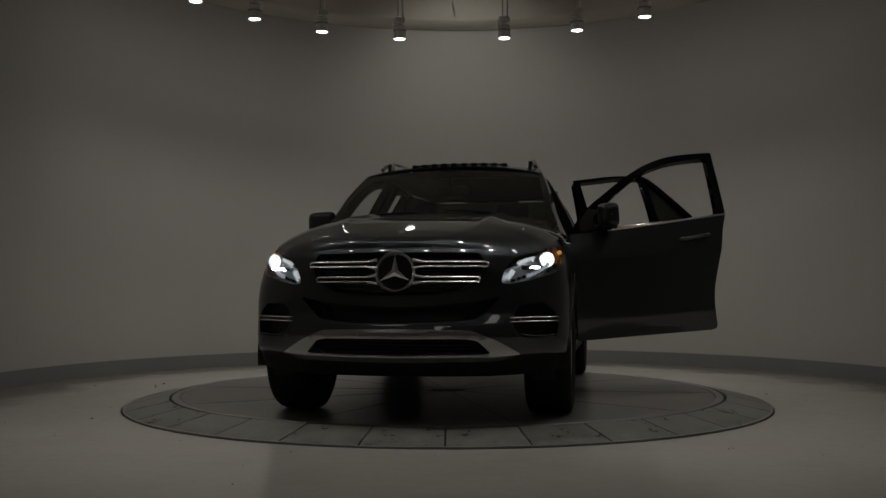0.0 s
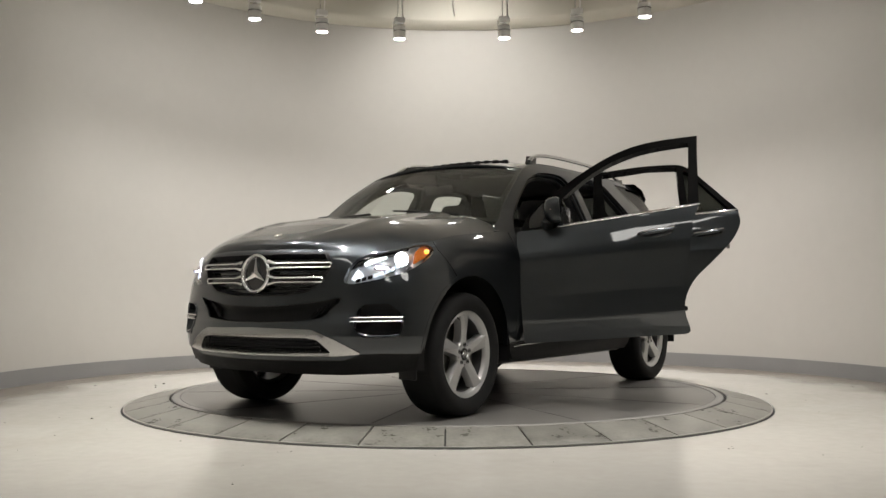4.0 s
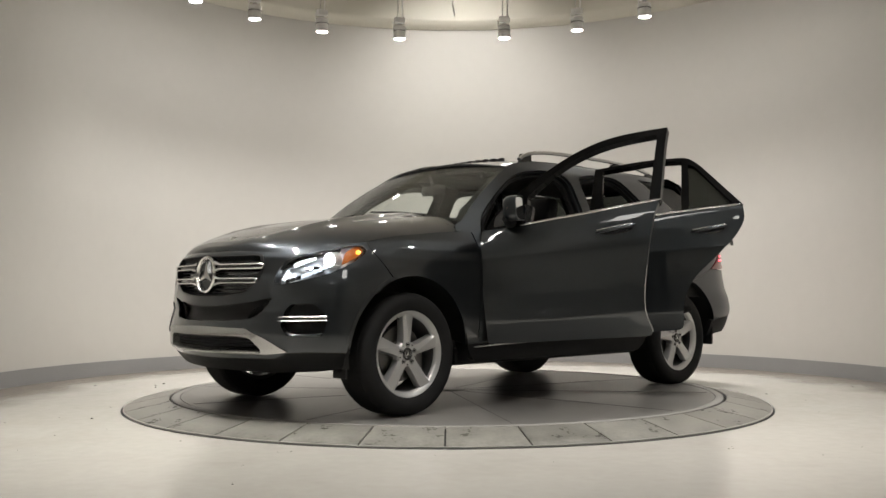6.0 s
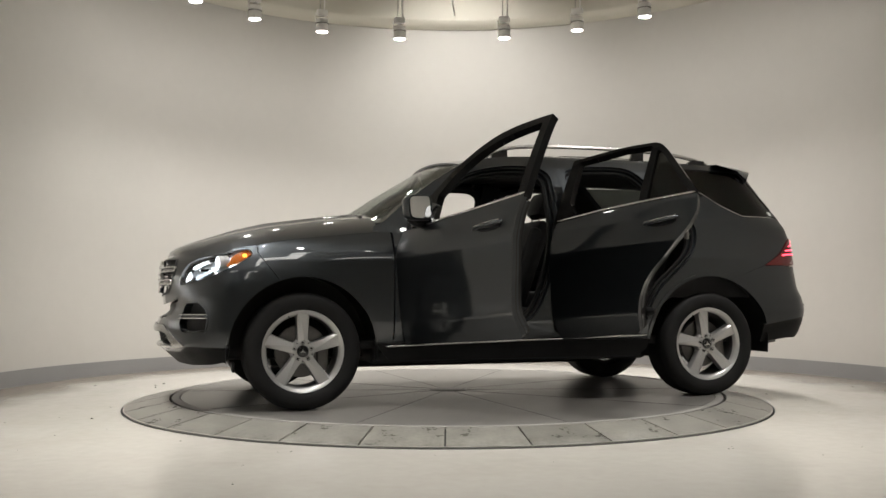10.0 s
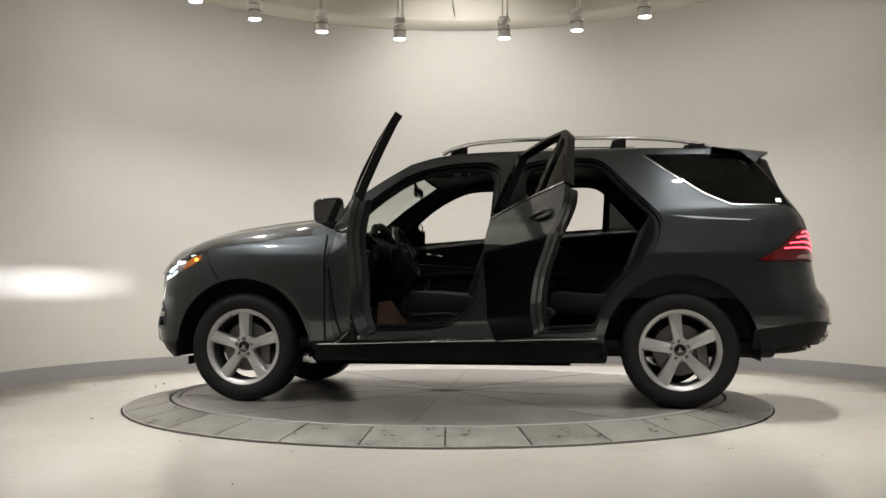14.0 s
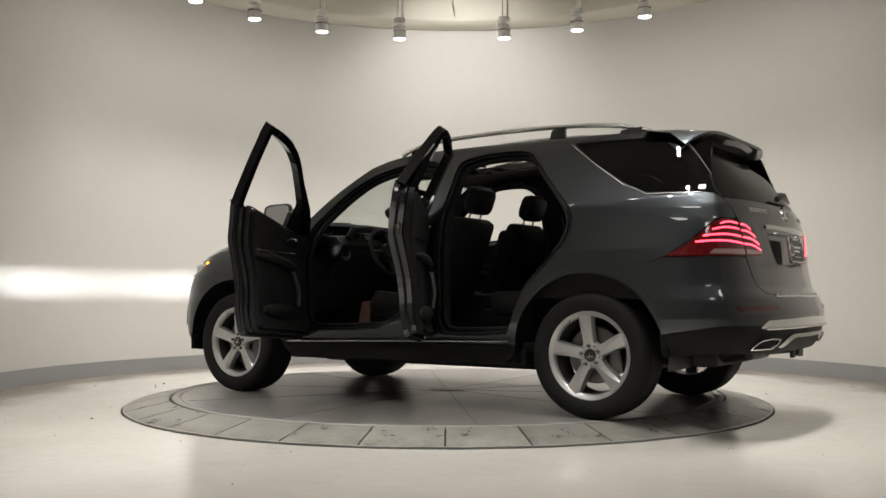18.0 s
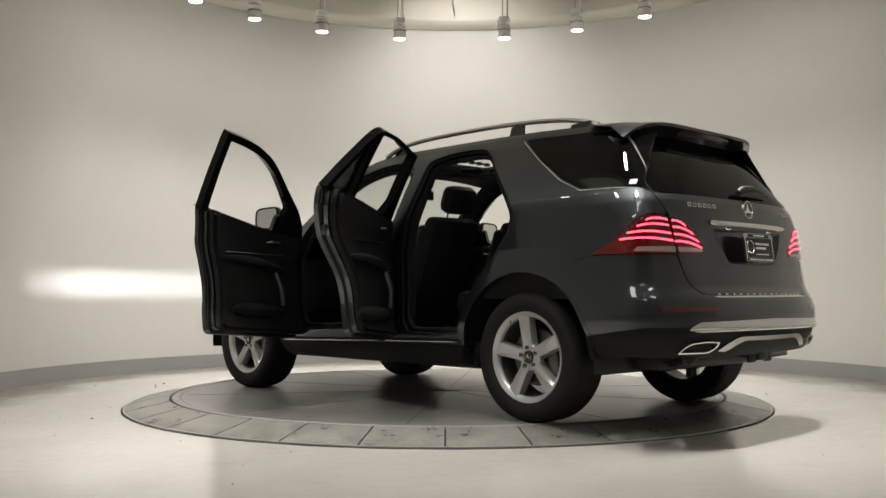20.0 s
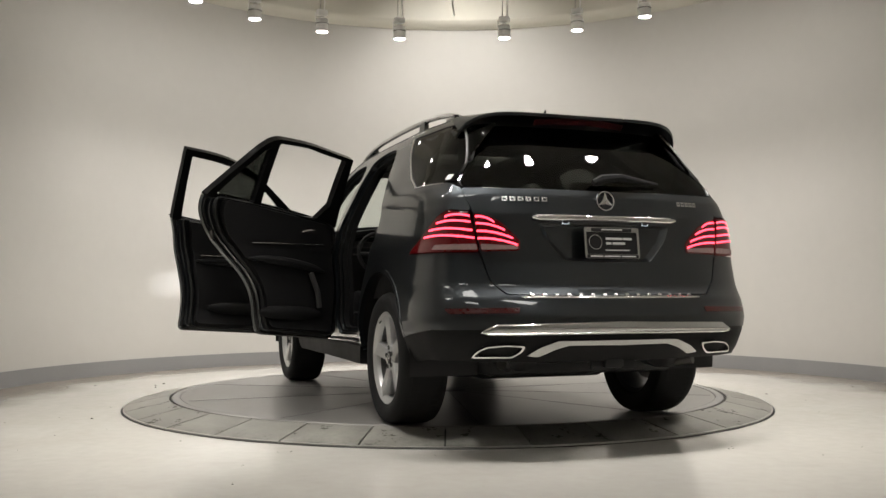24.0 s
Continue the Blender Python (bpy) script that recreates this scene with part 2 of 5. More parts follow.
# inset by height at stations round the car: (station, ((height, inset), ...))
INSET = [
    (uf(0), ((.25, .16), (.34, .06), (.40, .02), (.50, .0), (.56, .02), (.63, .055), (.72, .045), (.85, .03), (.93, .04), (.98, .075), (1.03, .16), (1.2, .5), (1.8, .9))),
    (uf(.5), ((.25, .16), (.34, .06), (.40, .02), (.50, .0), (.56, .015), (.63, .045), (.72, .04), (.85, .03), (.93, .045), (.98, .08), (1.03, .16), (1.2, .5), (1.8, .9))),
    (ux(2.04), ((.25, .10), (.34, .03), (.42, .01), (.50, .0), (.60, .005), (.70, .01), (.78, .025), (.88, .06), (.96, .11), (1.03, .19), (1.2, .4), (1.8, .7))),
    (ux(1.75), ((.25, .06), (.34, .03), (.45, .015), (.55, .01), (.68, .0), (.80, .003), (.88, .018), (.96, .05), (1.03, .09), (1.1, .15), (1.3, .3), (1.8, .5))),
    (ux(1.46), ((.25, .06), (.34, .04), (.45, .02), (.55, .01), (.68, .0), (.84, .003), (.93, .02), (1.0, .045), (1.06, .08), (1.1, .12), (1.3, .25), (1.8, .45))),
    (ux(1.0), ((.25, .06), (.34, .045), (.45, .03), (.55, .018), (.70, .009), (.86, .006), (.945, .0), (.99, .014), (1.04, .042), (1.08, .07), (1.13, .105), (1.25, .17), (1.3, .20), (1.5, .275), (1.8, .42))),
    (ux(.4), ((.25, .07), (.36, .070), (.45, .036), (.535, .012), (.60, .017), (.70, .019), (.82, .012), (.95, .0), (1.0, .009), (1.10, .033), (1.17, .055), (1.25, .095), (1.45, .195), (1.62, .285), (1.70, .34), (1.8, .5))),
    (ux(-.6), ((.25, .07), (.36, .070), (.45, .036), (.555, .012), (.63, .017), (.74, .019), (.86, .012), (.985, .0), (1.04, .010), (1.14, .029), (1.21, .050), (1.28, .080), (1.45, .165), (1.62, .26), (1.70, .32), (1.8, .5))),
    (ux(-1.35), ((.25, .06), (.36, .04), (.45, .025), (.52, .015), (.60, .010), (.80, .009), (.985, .0), (1.03, .011), (1.10, .027), (1.16, .040), (1.24, .055), (1.30, .085), (1.45, .165), (1.62, .27), (1.70, .33), (1.8, .5))),
    (ux(-1.9), ((.25, .12), (.36, .07), (.44, .035), (.52, .008), (.60, .0), (.72, .010), (.84, .025), (.98, .040), (1.10, .062), (1.20, .080), (1.27, .105), (1.32, .14), (1.5, .24), (1.63, .32), (1.72, .42), (1.8, .55))),
    (ux(-2.2), ((.25, .18), (.36, .09), (.44, .045), (.52, .012), (.60, .0), (.69, .012), (.78, .040), (.90, .058), (1.02, .068), (1.14, .092), (1.22, .125), (1.29, .180), (1.36, .242), (1.5, .365), (1.63, .49), (1.72, .57), (1.8, .65))),
    (ur(.5), ((.25, .22), (.36, .09), (.44, .03), (.52, .005), (.62, .0), (.70, .03), (.76, .085), (.88, .11), (1.02, .125), (1.13, .135), (1.22, .155), (1.28, .19), (1.36, .245), (1.5, .355), (1.63, .48), (1.72, .58), (1.8, .68))),
    (ur(0), ((.25, .22), (.36, .09), (.44, .03), (.52, .005), (.62, .0), (.70, .03), (.76, .095), (.88, .12), (1.02, .135), (1.13, .145), (1.22, .165), (1.28, .20), (1.36, .255), (1.5, .37), (1.63, .50), (1.72, .60), (1.8, .70))),
]
_z = np.linspace(.25, 1.8, 312)
_kz = np.hanning(6) / np.hanning(6).sum()


def _prof(p):
    v = np.interp(_z, [a for a, _ in p], [b for _, b in p])
    e = np.r_[2 * v[0] - v[20:0:-1], v, 2 * v[-1] - v[-2:-22:-1]]
    return np.convolve(e, _kz, "same")[20:-20]


_st = np.array([a for a, _ in INSET])
_pr = np.array([_prof(p) for _, p in INSET])
# the whole inset map, softened along the car
_map = np.array([[np.interp(u, _st, _pr[:, j]) for j in range(len(_z))] for u in _u[::4]])
_kk = np.hanning(17) / np.hanning(17).sum()
_e = np.concatenate([_map[16:0:-1], _map, _map[-2:-18:-1]])
_map = np.stack([np.convolve(_e[:, j], _kk, "same")[16:-16] for j in range(len(_z))], 1)
_us = _u[::4]


def wrap(u, z, off=0.0):
    """Points on the body at u metres round it from the middle of the nose, at height z, off metres proud of it."""
    u, z = np.asarray(u, float), np.asarray(z, float)
    s = np.where(u < 0, -1.0, np.where(u > UMAX, -1.0, 1.0))
    a = np.where(u < 0, -u, np.where(u > UMAX, 2 * UMAX - u, u))
    i = np.clip(a / (_us[1] - _us[0]), 0, len(_us) - 1.001)
    j = np.clip((z - _z[0]) / (_z[1] - _z[0]), 0, len(_z) - 1.001)
    i0, j0 = i.astype(int), j.astype(int)
    fi, fj = i - i0, j - j0
    d = (_map[i0, j0] * (1 - fi) + _map[i0 + 1, j0] * fi) * (1 - fj) + (_map[i0, j0 + 1] * (1 - fi) + _map[i0 + 1, j0 + 1] * fi) * fj - off
    x, y = np.interp(a, _u, _x) - d * np.interp(a, _u, _nx), np.interp(a, _u, _y) - d * np.interp(a, _u, _ny)
    return np.stack([x, y * s, z], -1)


def side(pts):
    return [(ux(float(p[0])), *p[1:]) for p in pts]


def plate(name, loops, at, mat, parent, hand=1, thick=.012, step=.04, label="", origin=(0, 0, 0), up=None):
    """A curved plate: loops in a flat chart, at(u, v) carries the chart into space."""
    v, f = fill(loops, step)
    e = .004
    a, b = v[:, 0], v[:, 1]
    n = np.cross(at(a + e, b) - at(a - e, b), at(a, b + e) - at(a, b - e))
    n /= np.maximum(1e-9, np.linalg.norm(n, axis=1))[:, None]
    p = at(a, b)
    if up is not None and (n @ np.array(up, float)).mean() < 0:
        n, f = -n, f[:, ::-1]
    q = p - n * thick
    flip, o = np.array([1, hand, 1]), np.array(origin)
    p, q, n = p * flip - o, q * flip - o, n * flip
    if hand < 0:
        f = f[:, ::-1]
    k = len(p)
    s, nn = Shape(), [n, -n]
    s.v = [tuple(c) for c in p] + [tuple(c) for c in q]
    s.f = [tuple(int(i) for i in t) for t in f] + [tuple(int(i) + k for i in t[::-1]) for t in f]
    cnt = {(int(t[i]), int(t[(i + 1) % 3])) for t in f for i in range(3)}
    for a, b in sorted(cnt):
        if (b, a) not in cnt:
            m = np.cross(p[b] - p[a], n[a])
            m /= max(1e-9, np.linalg.norm(m))
            i = len(s.v)
            s.v += [tuple(p[a]), tuple(p[b]), tuple(q[b]), tuple(q[a])]
            s.f.append((i + 3, i + 2, i + 1, i))
            nn.append(np.array([m] * 4))
    return put(name, s, mat, parent, label, normals=np.concatenate(nn))


def panel(name, poly, mat, parent, holes=(), hand=1, off=0.0, thick=.012, step=.04, label="", origin=(0, 0, 0), r=.015):
    """A plate cut out of the body's surface; poly and holes in metres round the body and height."""
    return plate(name, [rounded(poly, r)] + [rounded(h, r) for h in holes], lambda u, z: wrap(u, z, off), mat, parent, hand, thick, step, label, origin)


def bar(name, line, w, d, mat, parent, hand=1, off=0.0, label="", origin=(0, 0, 0), ends=.3):
    """A half-round strip along a line on the body; w: half width (one, or one a corner), d: how proud it stands."""
    p = np.array([q[:2] for q in line], float)
    ww = np.array(w if isinstance(w, (list, tuple)) else [w] * len(p), float)
    k = np.r_[0, np.cumsum(np.hypot(*np.diff(p, axis=0).T))]
    t = np.unique(np.r_[np.linspace(0, k[-1], max(3, int(k[-1] / .03) + 1)), k])
    c = np.stack([np.interp(t, k, p[:, 0]), np.interp(t, k, p[:, 1])], -1)
    g = np.gradient(c, t, axis=0)
    g /= np.linalg.norm(g, axis=1)[:, None]
    ww = np.interp(t, k, ww)
    ww[0], ww[-1] = ww[0] * ends, ww[-1] * ends
    a = np.radians([-90, -90, -65, -35, 0, 35, 65, 90, 90])
    lift = np.array([-.012, 0, 0, 0, 0, 0, 0, 0, -.012])
    rows = []
    for q, n, r in zip(c, g, ww):
        rows.append((wrap(q[0] - n[1] * r * np.sin(a), q[1] + n[0] * r * np.sin(a), off + d * np.cos(a) + lift) * (1, hand, 1) - np.array(origin)).tolist())
    if hand > 0:
        rows = [r[::-1] for r in rows]
    return put(name, Shape().grid(rows), mat, parent, label, angle=50)


def lerp(a, b, t):
    return a + (b - a) * t


# ---- the hall
def pane(name, tint, ior=1.5, rough=0.0):
    m = bpy.data.materials.new(name)
    m.use_nodes = True
    n, l = m.node_tree.nodes, m.node_tree.links
    n.remove(n["Principled BSDF"])
    a, b, k, lw, pw, mr = (n.new("ShaderNode" + q) for q in ("BsdfTransparent", "BsdfGlossy", "MixShader", "LayerWeight", "Math", "MapRange"))
    a.inputs[0].default_value, b.inputs["Roughness"].default_value = (*tint, 1), rough
    pw.operation, pw.inputs[1].default_value = "POWER", 4
    mr.inputs["To Min"].default_value, mr.inputs["To Max"].default_value = .04, .6
    l.new(lw.outputs["Facing"], pw.inputs[0])
    l.new(pw.outputs[0], mr.inputs["Value"])
    l.new(mr.outputs["Result"], k.inputs[0])
    l.new(a.outputs[0], k.inputs[1])
    l.new(b.outputs[0], k.inputs[2])
    l.new(k.outputs[0], n["Material Output"].inputs[0])
    return m


PANE, PRIVACY, LENS = pane("window_glass", (.9, .93, .91)), pane("privacy_glass", (.2, .21, .2)), pane("lamp_glass", (.97, .97, .97))


def plaster(name, colour, rough, vary):
    m = material(name, colour, rough, 0, 0, vary, .7, .08, 90, .03, fine=9)
    return m


WALL_PAINT = plaster("wall_paint", (.54, .527, .495), .7, .03)
CEILING_PAINT = plaster("ceiling_paint", (.7, .68, .64), .9, .03)
BASE_PAINT = material("grey_baseboard_vinyl", (.27, .27, .27), .5, 0, 0, .06, 2)
TRACK_WHITE = material("white_lamp_enamel", (.9, .89, .87), .4, 0, 0, .03)
LAMP_LIT = material("lamp_disc", (1, 1, 1), .4, 0, 0, 0, emit=(1, .97, .92), power=45)


def concrete(name, colour, rough, stain, scale):
    """Polished concrete: clouds, fine grain, worn streaks in the gloss."""
    m = material(name, colour, rough, 0, 0, stain, scale, .01, 60, .03, fine=14)
    n, l = m.node_tree.nodes, m.node_tree.links
    b = n["Principled BSDF"]
    co, was = n.new("ShaderNodeTexCoord"), b.inputs["Base Color"].links[0].from_socket
    # blotches and dark specks of dirt, long scuffs
    for sc, lo, hi, depth, tint, dist in ((1.1, .5, .75, .5, (.62, .56, .48), 1.0), (4.5, .56, .74, .5, (.7, .66, .6), .6)):
        t, r, mx = n.new("ShaderNodeTexNoise"), n.new("ShaderNodeMapRange"), n.new("ShaderNodeMix")
        t.inputs["Scale"].default_value, t.inputs["Detail"].default_value, t.inputs["Distortion"].default_value = sc, 6, dist
        l.new(co.outputs["Object"], t.inputs["Vector"])
        l.new(t.outputs["Fac"], r.inputs["Value"])
        r.inputs["From Min"].default_value, r.inputs["From Max"].default_value, r.inputs["To Max"].default_value = lo, hi, depth * stain * 4
        mx.data_type, mx.blend_type = "RGBA", "MULTIPLY"
        l.new(r.outputs["Result"], mx.inputs[0])
        l.new(was, mx.inputs[6])
        mx.inputs[7].default_value = (*tint, 1)
        was = mx.outputs[2]
    l.new(was, b.inputs["Base Color"])
    return m


def skirt_grime_shade(m):
    """Brown grime with painted-in shade, in ragged patches along the round wall's foot."""
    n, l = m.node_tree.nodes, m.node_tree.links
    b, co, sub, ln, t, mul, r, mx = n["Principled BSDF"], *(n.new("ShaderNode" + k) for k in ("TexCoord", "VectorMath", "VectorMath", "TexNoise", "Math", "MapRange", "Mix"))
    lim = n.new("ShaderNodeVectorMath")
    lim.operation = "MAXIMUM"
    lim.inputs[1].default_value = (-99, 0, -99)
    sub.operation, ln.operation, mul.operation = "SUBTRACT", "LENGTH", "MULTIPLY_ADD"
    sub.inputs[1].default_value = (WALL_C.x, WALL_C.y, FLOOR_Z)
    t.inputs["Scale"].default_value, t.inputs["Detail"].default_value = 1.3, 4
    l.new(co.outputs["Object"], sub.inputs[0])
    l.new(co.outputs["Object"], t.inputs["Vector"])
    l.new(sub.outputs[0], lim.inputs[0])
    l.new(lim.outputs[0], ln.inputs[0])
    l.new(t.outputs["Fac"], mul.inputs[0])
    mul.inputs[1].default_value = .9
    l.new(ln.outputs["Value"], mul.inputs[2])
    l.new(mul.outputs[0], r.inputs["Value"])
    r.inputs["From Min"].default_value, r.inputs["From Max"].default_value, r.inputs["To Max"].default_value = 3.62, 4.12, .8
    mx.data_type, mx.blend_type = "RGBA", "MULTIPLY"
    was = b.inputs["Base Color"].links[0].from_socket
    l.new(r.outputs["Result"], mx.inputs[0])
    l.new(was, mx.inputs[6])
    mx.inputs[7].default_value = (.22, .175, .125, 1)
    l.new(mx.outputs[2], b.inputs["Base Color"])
    # the grime is dull
    dull = n.new("ShaderNodeMath")
    dull.operation, dull.inputs[1].default_value, dull.inputs[2].default_value = "MULTIPLY_ADD", -.55, .5
    l.new(r.outputs["Result"], dull.inputs[0])
    l.new(dull.outputs[0], b.inputs["Specular IOR Level"])


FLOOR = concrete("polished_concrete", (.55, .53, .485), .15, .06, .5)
skirt_grime_shade(FLOOR)
DISC = concrete("turntable_concrete", (.155, .15, .139), .30, .05, 1.3)
STONE = material("ring_stone", (.195, .19, .168), .36, 0, 0, .42, 7, .25, 60, .15, fine=40)
def slab_tone(m, spread):
    n, l = m.node_tree.nodes, m.node_tree.links
    b, info, r, v = n["Principled BSDF"], n.new("ShaderNodeObjectInfo"), n.new("ShaderNodeMapRange"), n.new("ShaderNodeVectorMath")
    r.inputs["To Min"].default_value, r.inputs["To Max"].default_value = 1 - spread, 1 + spread
    v.operation = "SCALE"
    l.new(info.outputs["Random"], r.inputs["Value"])
    l.new(b.inputs["Base Color"].links[0].from_socket, v.inputs[0])
    l.new(r.outputs["Result"], v.inputs["Scale"])
    l.new(v.outputs["Vector"], b.inputs["Base Color"])
    # every slab shows another part of the stone
    far, add, co = n.new("ShaderNodeMath"), n.new("ShaderNodeVectorMath"), n.new("ShaderNodeTexCoord")
    far.operation, far.inputs[1].default_value = "MULTIPLY", 60
    l.new(info.outputs["Random"], far.inputs[0])
    l.new(co.outputs["Object"], add.inputs[0])
    l.new(far.outputs[0], add.inputs[1])
    for t in list(n):
        if t.type == "TEX_NOISE":
            l.new(add.outputs[0], t.inputs["Vector"])


slab_tone(STONE, .2)
GROOVE = material("dark_joint", (.02, .02, .02), .8, 0, 0, .1)


def disc_shape(r, z, thick, seg=128, cx=0, cy=0):
    m = Matrix.Translation((cx, cy, 0))
    return Shape().lathe([(0.001, z), (r * .5, z), (r - .004, z), (r, z - .004), (r, z - thick)], seg, m)


def build_hall():
    s = Shape().slab([(-9, -13), (9, -13), (9, 7), (-9, 7)], FLOOR_Z - .2, FLOOR_Z)
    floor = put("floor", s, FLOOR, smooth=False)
    tagged(floor, "polished pale concrete floor with faint stains", "floor", kind="structure")
    # curved wall: a round bay, open towards the viewer, with straight returns
    c, r = WALL_C, WALL_R
    a0, a1 = math.degrees(math.asin(.55 / r)), 180 - math.degrees(math.asin(.10 / r))
    angs = [radians(a) for a in np.linspace(a0, a1, 97)]
    ins = [(c.x + r * math.cos(a), c.y + r * math.sin(a)) for a in angs]
    out = [(c.x + (r + .15) * math.cos(a), c.y + (r + .15) * math.sin(a)) for a in angs]

    def wall(name, pin, pout, z0, z1, mat):
        rows = [[(x, y, z) for x, y in p] for p, z in ((pin, z0), (pin, z1), (pout, z1), (pout, z0))]
        s = Shape().grid(rows[::-1], close_v=True)
        k = len(pin)
        s.f += [(0, k, 2 * k, 3 * k), (4 * k - 1, 3 * k - 1, 2 * k - 1, k - 1)]
        return put(name, s, mat, angle=60)

    tagged(wall("wall_curved", ins, out, FLOOR_Z, 4.6, WALL_PAINT), "curved off-white plastered wall lit from above", "wall", kind="structure")
    rb = r - .012
    bi = [(c.x + rb * math.cos(a), c.y + rb * math.sin(a)) for a in angs]
    bo = [(c.x + (r - .001) * math.cos(a), c.y + (r - .001) * math.sin(a)) for a in angs]
    tagged(wall("baseboard", bi, bo, FLOOR_Z, .072, BASE_PAINT), "grey vinyl baseboard along the curved wall", "baseboard", kind="structure")
    # straight side walls run on from both ends of the bay; a plain wall closes the hall behind the viewer
    for x0, y0 in (ins[0], ins[-1]):
        sx = 1 if x0 > 0 else -1
        s = Shape().slab([(x0, y0), (x0, -11.5), (x0 + sx * .15, -11.5), (x0 + sx * .15, y0)][::sx], FLOOR_Z, 4.6)
        tagged(put("wall_side", s, WALL_PAINT, smooth=False), "plain off-white side wall of the hall", "wall", kind="structure")
    s = Shape().slab([(-4.1, -11.5), (-4.1, -11.65), (4.2, -11.65), (4.2, -11.5)], FLOOR_Z, 4.6)
    tagged(put("wall_rear", s, HALL_MID, smooth=False), "plain grey rear wall of the hall", "wall", kind="structure")
    s = Shape().slab([(-9, -13), (9, -13), (9, 7), (-9, 7)], 4.3, 4.5)
    tagged(put("ceiling", s, CEILING_PAINT, smooth=False), "matt grey ceiling", "ceiling", kind="structure")
    # soffit ring under the ceiling
    m = Matrix.Translation((c.x, c.y, 0))
    s = Shape().lathe([(r - .002, WALL_TOP), (r - .16, WALL_TOP - .005), (r - .30, WALL_TOP + .03), (r - .31, WALL_TOP + .05), (r - .31, 4.3)], 96, m, a0, a1)
    tagged(put("soffit_ring", s, SOFFIT_PAINT, angle=50), "curved pale plaster soffit along the top of the wall", "soffit", kind="structure")


HALL_MID = plaster("hall_grey_paint", (.36, .35, .33), .8, .05)
SOFFIT_PAINT = plaster("soffit_paint", (.56, .54, .47), .8, .02)


def build_turntable():
    ring = new("turntable_surround")
    tagged(ring, "sloping ring of grey stone slabs round the turntable", "paving", kind="structure")
    put("bed", Shape().lathe([(2.03, -.012), (2.345, -.076), (2.345, FLOOR_Z - .02)], 128).lathe([(2.347, -.0688), (2.361, -.0690), (2.363, -.0705)], 128), GROOVE, ring)
    # 32 slabs, one mesh
    n, half = 32, 11.25 / 2
    s, rows = Shape(), []
    for r, z in ((2.041, -.02), (2.041, -.003), (2.046, 0), (2.20, -.031), (2.335, -.058), (2.34, -.062), (2.34, -.075)):
        g = .005 / r
        rows.append([(r * math.cos(t), r * math.sin(t), z) for t in np.linspace(-radians(half) + g, radians(half) - g, 9)])
    s.grid(rows)
    for e in (0, -1):
        col = [r[e] for r in rows]
        low = [(x, y, z - .02) for x, y, z in col]
        s.grid([col, low] if e == -1 else [low, col])
    slab = put("slab", s, STONE, ring, angle=40)
    for i in range(n):
        m = pose(0, 0, 0, 0, 0, -90.3 + half + 11.25 * i)
        if i == 0:
            slab.matrix_basis = m
        else:
            share(slab, m)
    put("edge_strip", Shape().lathe([(2.339, -.0605), (2.340, -.058), (2.347, -.059), (2.348, -.066)], 160), material("worn_edge", (.5, .49, .46), .35, .6, 0, .15, 6), ring, "pale metal edging")
    table = new("turntable")
    tagged(table, "round grey concrete turntable with a pale rim, turning slowly", "turntable")
    put("disc", disc_shape(1.965, 0, .08), DISC, table)
    put("rim", Shape().lathe([(1.968, -.05), (1.968, .0), (1.972, .002), (2.016, .002), (2.022, -.002), (2.022, -.05)], 128), material("pale_rim", (.24, .233, .218), .45, 0, 0, .1, 4), table, "pale worn rim")
    seam = material("fine_seam", (.06, .058, .054), .6, 0, 0, .2)
    for a in range(21, 381, 36):
        put("seam", Shape().box((.98, 0, .0006), (1.9, .003, .0012), 0), seam, table, at=pose(0, 0, 0, 0, 0, a))
    put("centre_cap", Shape().lathe([(.001, .004), (.13, .004), (.14, 0)], 40), STEEL, table)
    return table


def build_track_lamp(first, a):
    if first:
        return copy_thing(first, pose(SPOT_R * math.cos(radians(a)), SPOT_R * math.sin(radians(a)), SPOT_Z, 0, 0, a))
    lamp = new("track_light")
    tagged(lamp, "white cylindrical track spotlight hanging from the ceiling, lit", "spotlight", "track lights")
    put("housing", Shape().lathe([(.055, .004), (.063, 0), (.064, .01), (.064, .075), (.062, .078), (.062, .09), (.064, .093), (.064, .125), (.058, .135), (.001, .136)], 28), TRACK_WHITE, lamp)
    put("lens", Shape().lathe([(.001, -.004), (.03, -.003), (.056, .006)], 28), LAMP_LIT, lamp, "glowing round lens")
    s = Shape()
    for i in range(24):
        t = i * math.pi / 12
        s.box((.0635, 0, .084), (.006, .010, .007), 0, Matrix.Rotation(t, 4, "Z"))
    put("vent_slots", s, GLOSS_BLACK, lamp)
    put("knuckle", Shape().lathe([(.001, .135), (.022, .137), (.026, .15), (.022, .165), (.001, .168)], 16), SATIN, lamp)
    put("adapter", Shape().box((0, 0, .20), (.062, .11, .06), .008), TRACK_WHITE, lamp)
    put("bracket", Shape().tube([(.0, .045, .10), (.0, .068, .12), (0, .068, .19)], .006), TRACK_WHITE, lamp)
    put("rod", Shape().tube([(0, .018, .22), (0, .018, .9)], .006), SATIN, lamp)
    put("cable", Shape().tube([(.01, -.03, .22), (.016, -.034, .5), (.012, -.03, .9)], .009), TRACK_WHITE, lamp)
    lamp.matrix_basis = pose(SPOT_R * math.cos(radians(a)), SPOT_R * math.sin(radians(a)), SPOT_Z, 0, 0, a)
    return lamp


